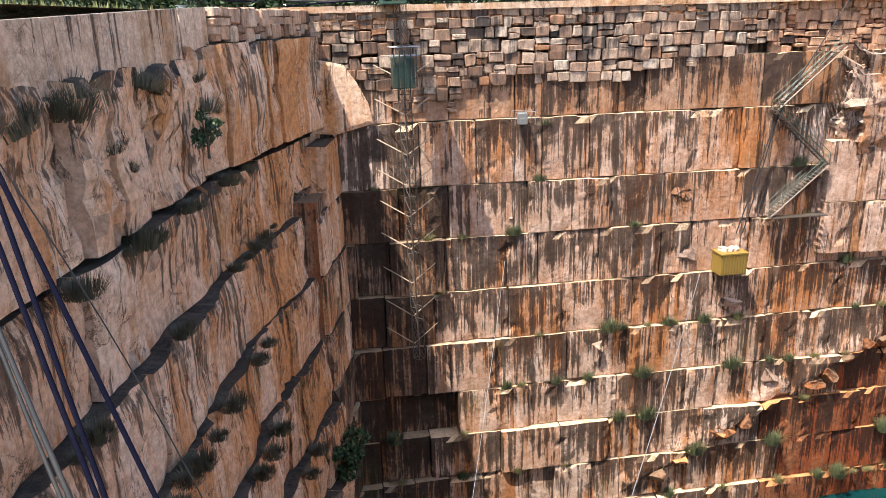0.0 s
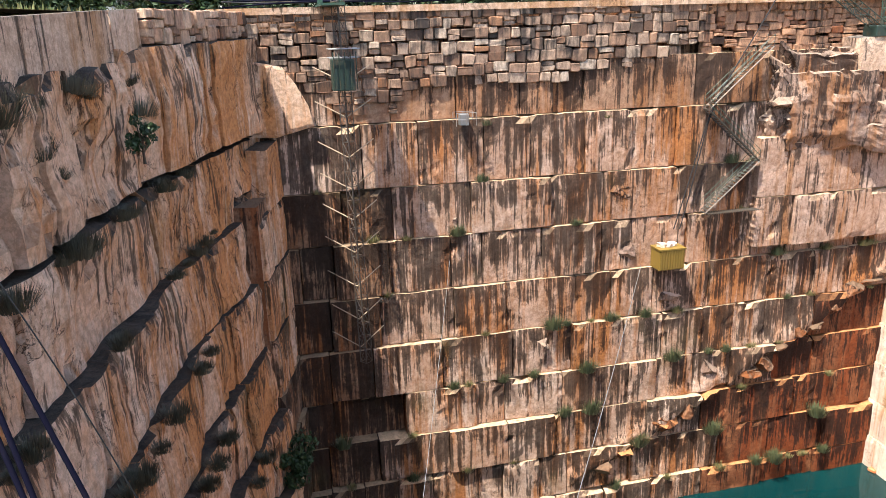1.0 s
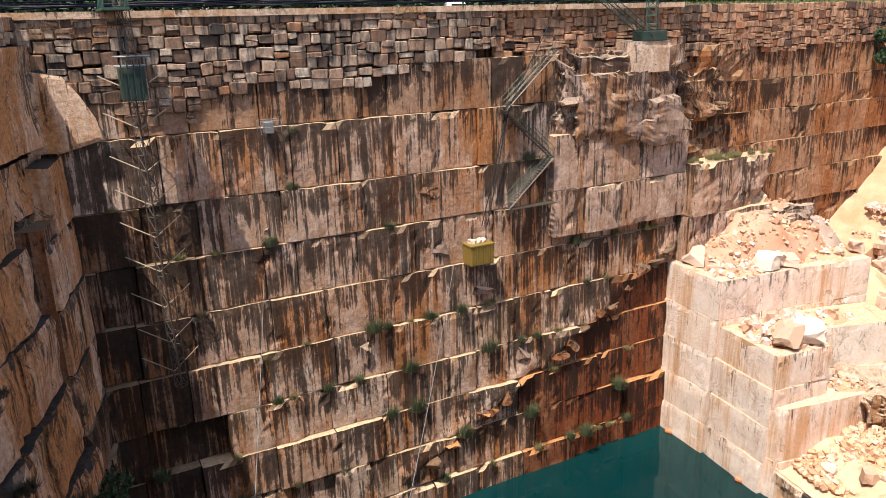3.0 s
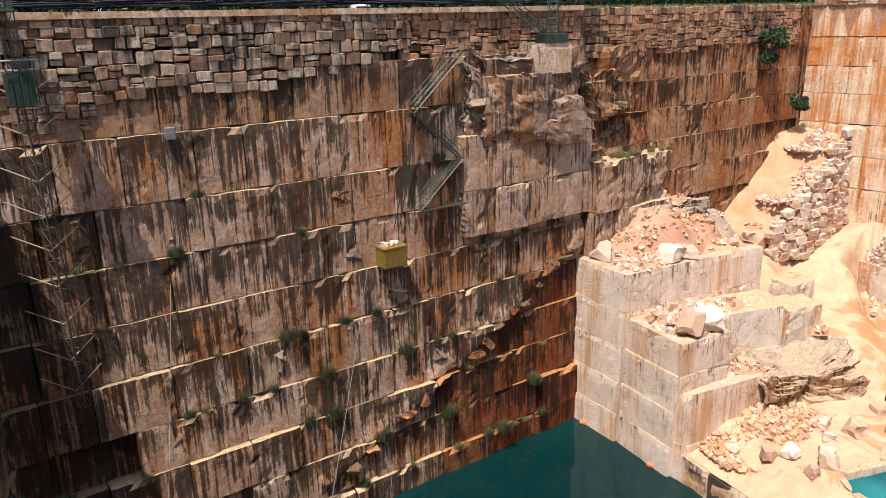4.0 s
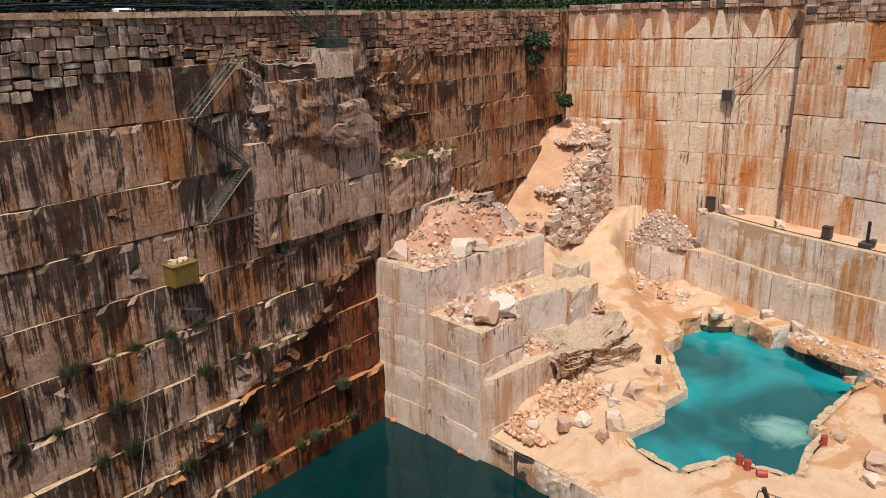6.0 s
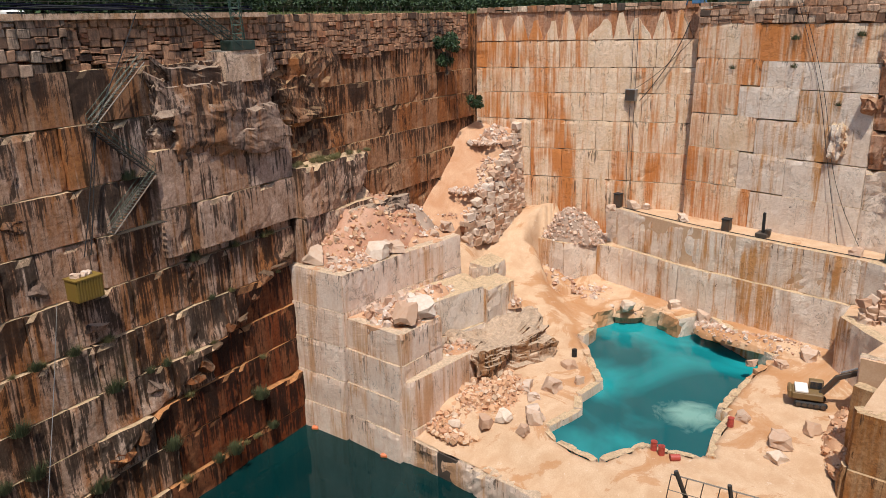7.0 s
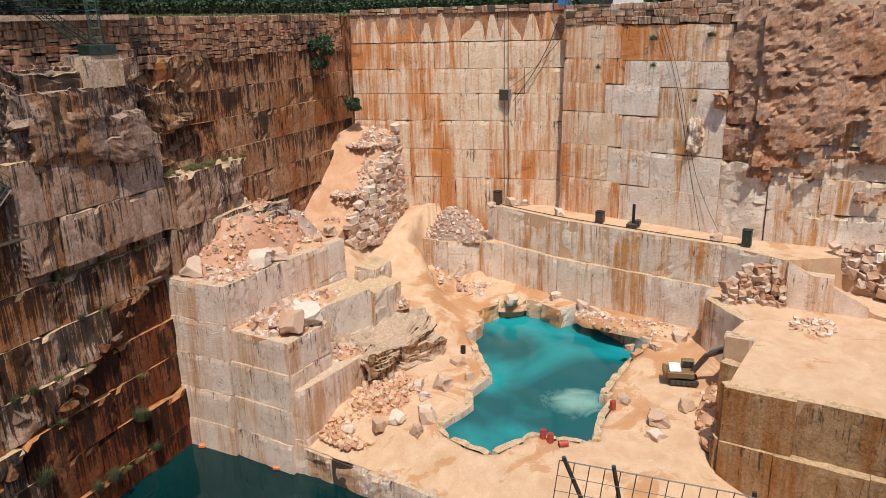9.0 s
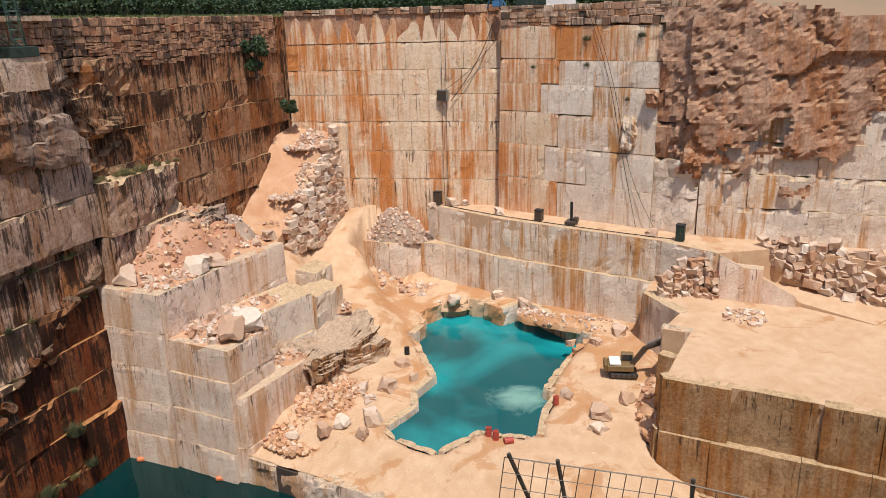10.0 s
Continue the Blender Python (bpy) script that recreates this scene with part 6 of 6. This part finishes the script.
# ---- lines on the walls ----
cable("cable", sag(on_front(30.6, 0.9, 24.0), (7.2, 33.0, 14.0), 0.8), 0.028, M_GALV, "grey steel cable slung down across the lake")
cable("cable", sag(on_front(13.5, 0.4, 26.0), (0.2, 36.0, 14.0), 0.5), 0.018, M_GALV, "thin grey cable slung down across the lake")
for k, (sa, sb) in enumerate(((36.9, 34.2), (36.6, 33.6))):
    cable("cable", [on_front(42.0, 0.4, RIM), on_front(39.0, 0.9, 41.5), on_front(36.0, 0.7, 37.6), on_front(sa - 1, 0.5, 33.0), on_front(sb, 0.8, 27.0)], 0.05, M_BLACK, "black hose hanging down the stained wall", "hose")
for s, z0 in ((23.2, T1), (23.8, T1)):
    cable("cable", [BACK.at(s, 0.2, RIM), BACK.at(s + 0.2, 0.6, 34.0), BACK.at(s - 0.2, 0.5, 26.0), BACK.at(s + 0.3, 1.4, z0)], 0.035, M_BLACK, "dark cable hanging down the pale wall")
cable("cable", [BACK.at(30.5, 0.2, 44), BACK.at(29.0, 0.4, 39.0), BACK.at(24.5, 0.4, 33.6)], 0.06, M_BLACK, "thick dark cable slung across the pale wall")
cable("cable", [BACK.at(22.5, 0.2, 34.6), BACK.at(26.5, 0.3, 36.4), BACK.at(30.8, 0.3, 41.6)], 0.04, M_BLACK, "dark cable slung across the pale wall")
for o in (0.0, 0.5):
    cable("cable", [PIER.at(12.6 + o, 0.3, RIM), PIER.at(16.2 + o, 0.6, 38.0), PIER.at(17.8 + o, 0.9, 30.0), PIER.at(19.4 + o, 1.2, 24.0), PIER.at(21.0 + 5 * o, 1.8, T1 + 0.2)], 0.03, M_BLACK, "black cable hanging down the grey wall")
cable("cable", [(95.6, 50.4, T1 + 0.05), (92.8, 42.0, T1 + 0.05), (91.4, 30.0, T1 + 0.05), (90.2, 20.0, T1 + 0.05), (90.0, 15.5, T1 + 0.1)], 0.05, M_BLACK, "black cable lying along the edge of the terrace")
box_ = tagged(base("junction_box"), "grey junction box on the pale wall", "box")
bm = bmesh.new()
box(bm, (-0.6, -0.8, 0), (0.1, 0.8, 1.6), Matrix.Translation(BACK.at(23.4, 0.1, 33.6)), 0.05)
part("body", bm, M_GALV, box_)
bm = bmesh.new()
box(bm, (-0.66, -0.7, 0.1), (-0.60, 0.7, 1.5), Matrix.Translation(BACK.at(23.4, 0.1, 33.6)), 0.02)
part("door", bm, M_STEEL, box_)
# hanging lines close to the viewer
for k, (a, b, r, mat) in enumerate((((-4.57, 7.75, 43.4), (-3.32, 7.28, 40.03), 0.032, M_HOSE), ((-4.62, 7.72, 43.05), (-3.76, 7.06, 40.19), 0.032, M_HOSE), ((-4.69, 7.68, 42.6), (-3.83, 7.02, 40.22), 0.032, M_HOSE), ((-4.82, 7.6, 41.65), (-4.05, 6.9, 40.31), 0.03, M_BLACK), ((-4.86, 7.58, 41.55), (-4.12, 6.88, 40.25), 0.024, M_BLACK))):
    a, b = Vector(a), Vector(b)
    cable("cable", [a + (a - b) * 1.6, a, a.lerp(b, 0.5) - Vector((0.02, 0, 0.02)), b, b + (b - a) * 2.2], r, mat, "dark blue cable hanging down beside the viewer")
cable("cable", [(-7.2, 9.6, 46.2), (-5.2, 10.6, 41.6), (-3.6, 10.6, 36.0)], 0.012, M_BLACK, "thin black cable hanging down beside the viewer")

# near shelf with its bent mesh fence
shelf = tagged(mesh_object("near_wall", [(x, y, z) for z in (-3, 37.6) for x, y in ((-14, -20), (-14, -1.0), (4.0, -1.0), (9.6, 3.9), (9.8, -6), (60, -20))], [(0, 1, 2, 3, 4, 5), (11, 10, 9, 8, 7, 6)] + [((i + 1) % 6, i, i + 6, (i + 1) % 6 + 6) for i in range(6)], M_QUAY), "near quarry wall below the viewer", "wall", kind="structure")
tagged(mesh_object("near_rim", [(x, y, z) for z in (37.5, 43.4) for x, y in ((-14, -30), (-14, 0.2), (0.2, 1.0), (1.2, 0.6), (1.6, -2.0), (60, -22))], [(0, 1, 2, 3, 4, 5), (11, 10, 9, 8, 7, 6)] + [((i + 1) % 6, i, i + 6, (i + 1) % 6 + 6) for i in range(6)], M_EARTH), "ground on the rim below the viewer", "ground", kind="structure")
fence = tagged(base("mesh_fence"), "bent rusty mesh fence panel on leaning posts", "fence")
A, B, C = Vector((7.36, 3.14, 39.94)), Vector((7.9, 1.25, 39.82)), Vector((8.3, -2.0, 39.6))
down = Vector((-0.12, 0.25, -2.3))
for a, b, n in ((A, B, 11), (B, C, 14)):
    for i in range(n + 1):
        p = a.lerp(b, i / n)
        bm = bmesh.new()
        bar(bm, p, p + down, 0.006, 4)
        part("wire", bm, M_STEEL, fence)
    for j in range(12):
        bm = bmesh.new()
        bar(bm, a + down * j / 11, b + down * j / 11, 0.010 if j == 0 else 0.006, 4)
        part("wire", bm, M_STEEL, fence)
for p, lean in ((A + Vector((0, -0.05, 0.06)), Vector((0.55, -0.75, -2.4))), (A.lerp(B, 0.32) + Vector((0, 0, 0.06)), Vector((0.3, -0.35, -2.4))), (B + Vector((0.05, -0.2, 0.05)), Vector((0.0, 0.0, -2.3)))):
    bm = bmesh.new()
    bar(bm, p, p + lean, 0.026, 6)
    part("post", bm, M_STEEL, fence)
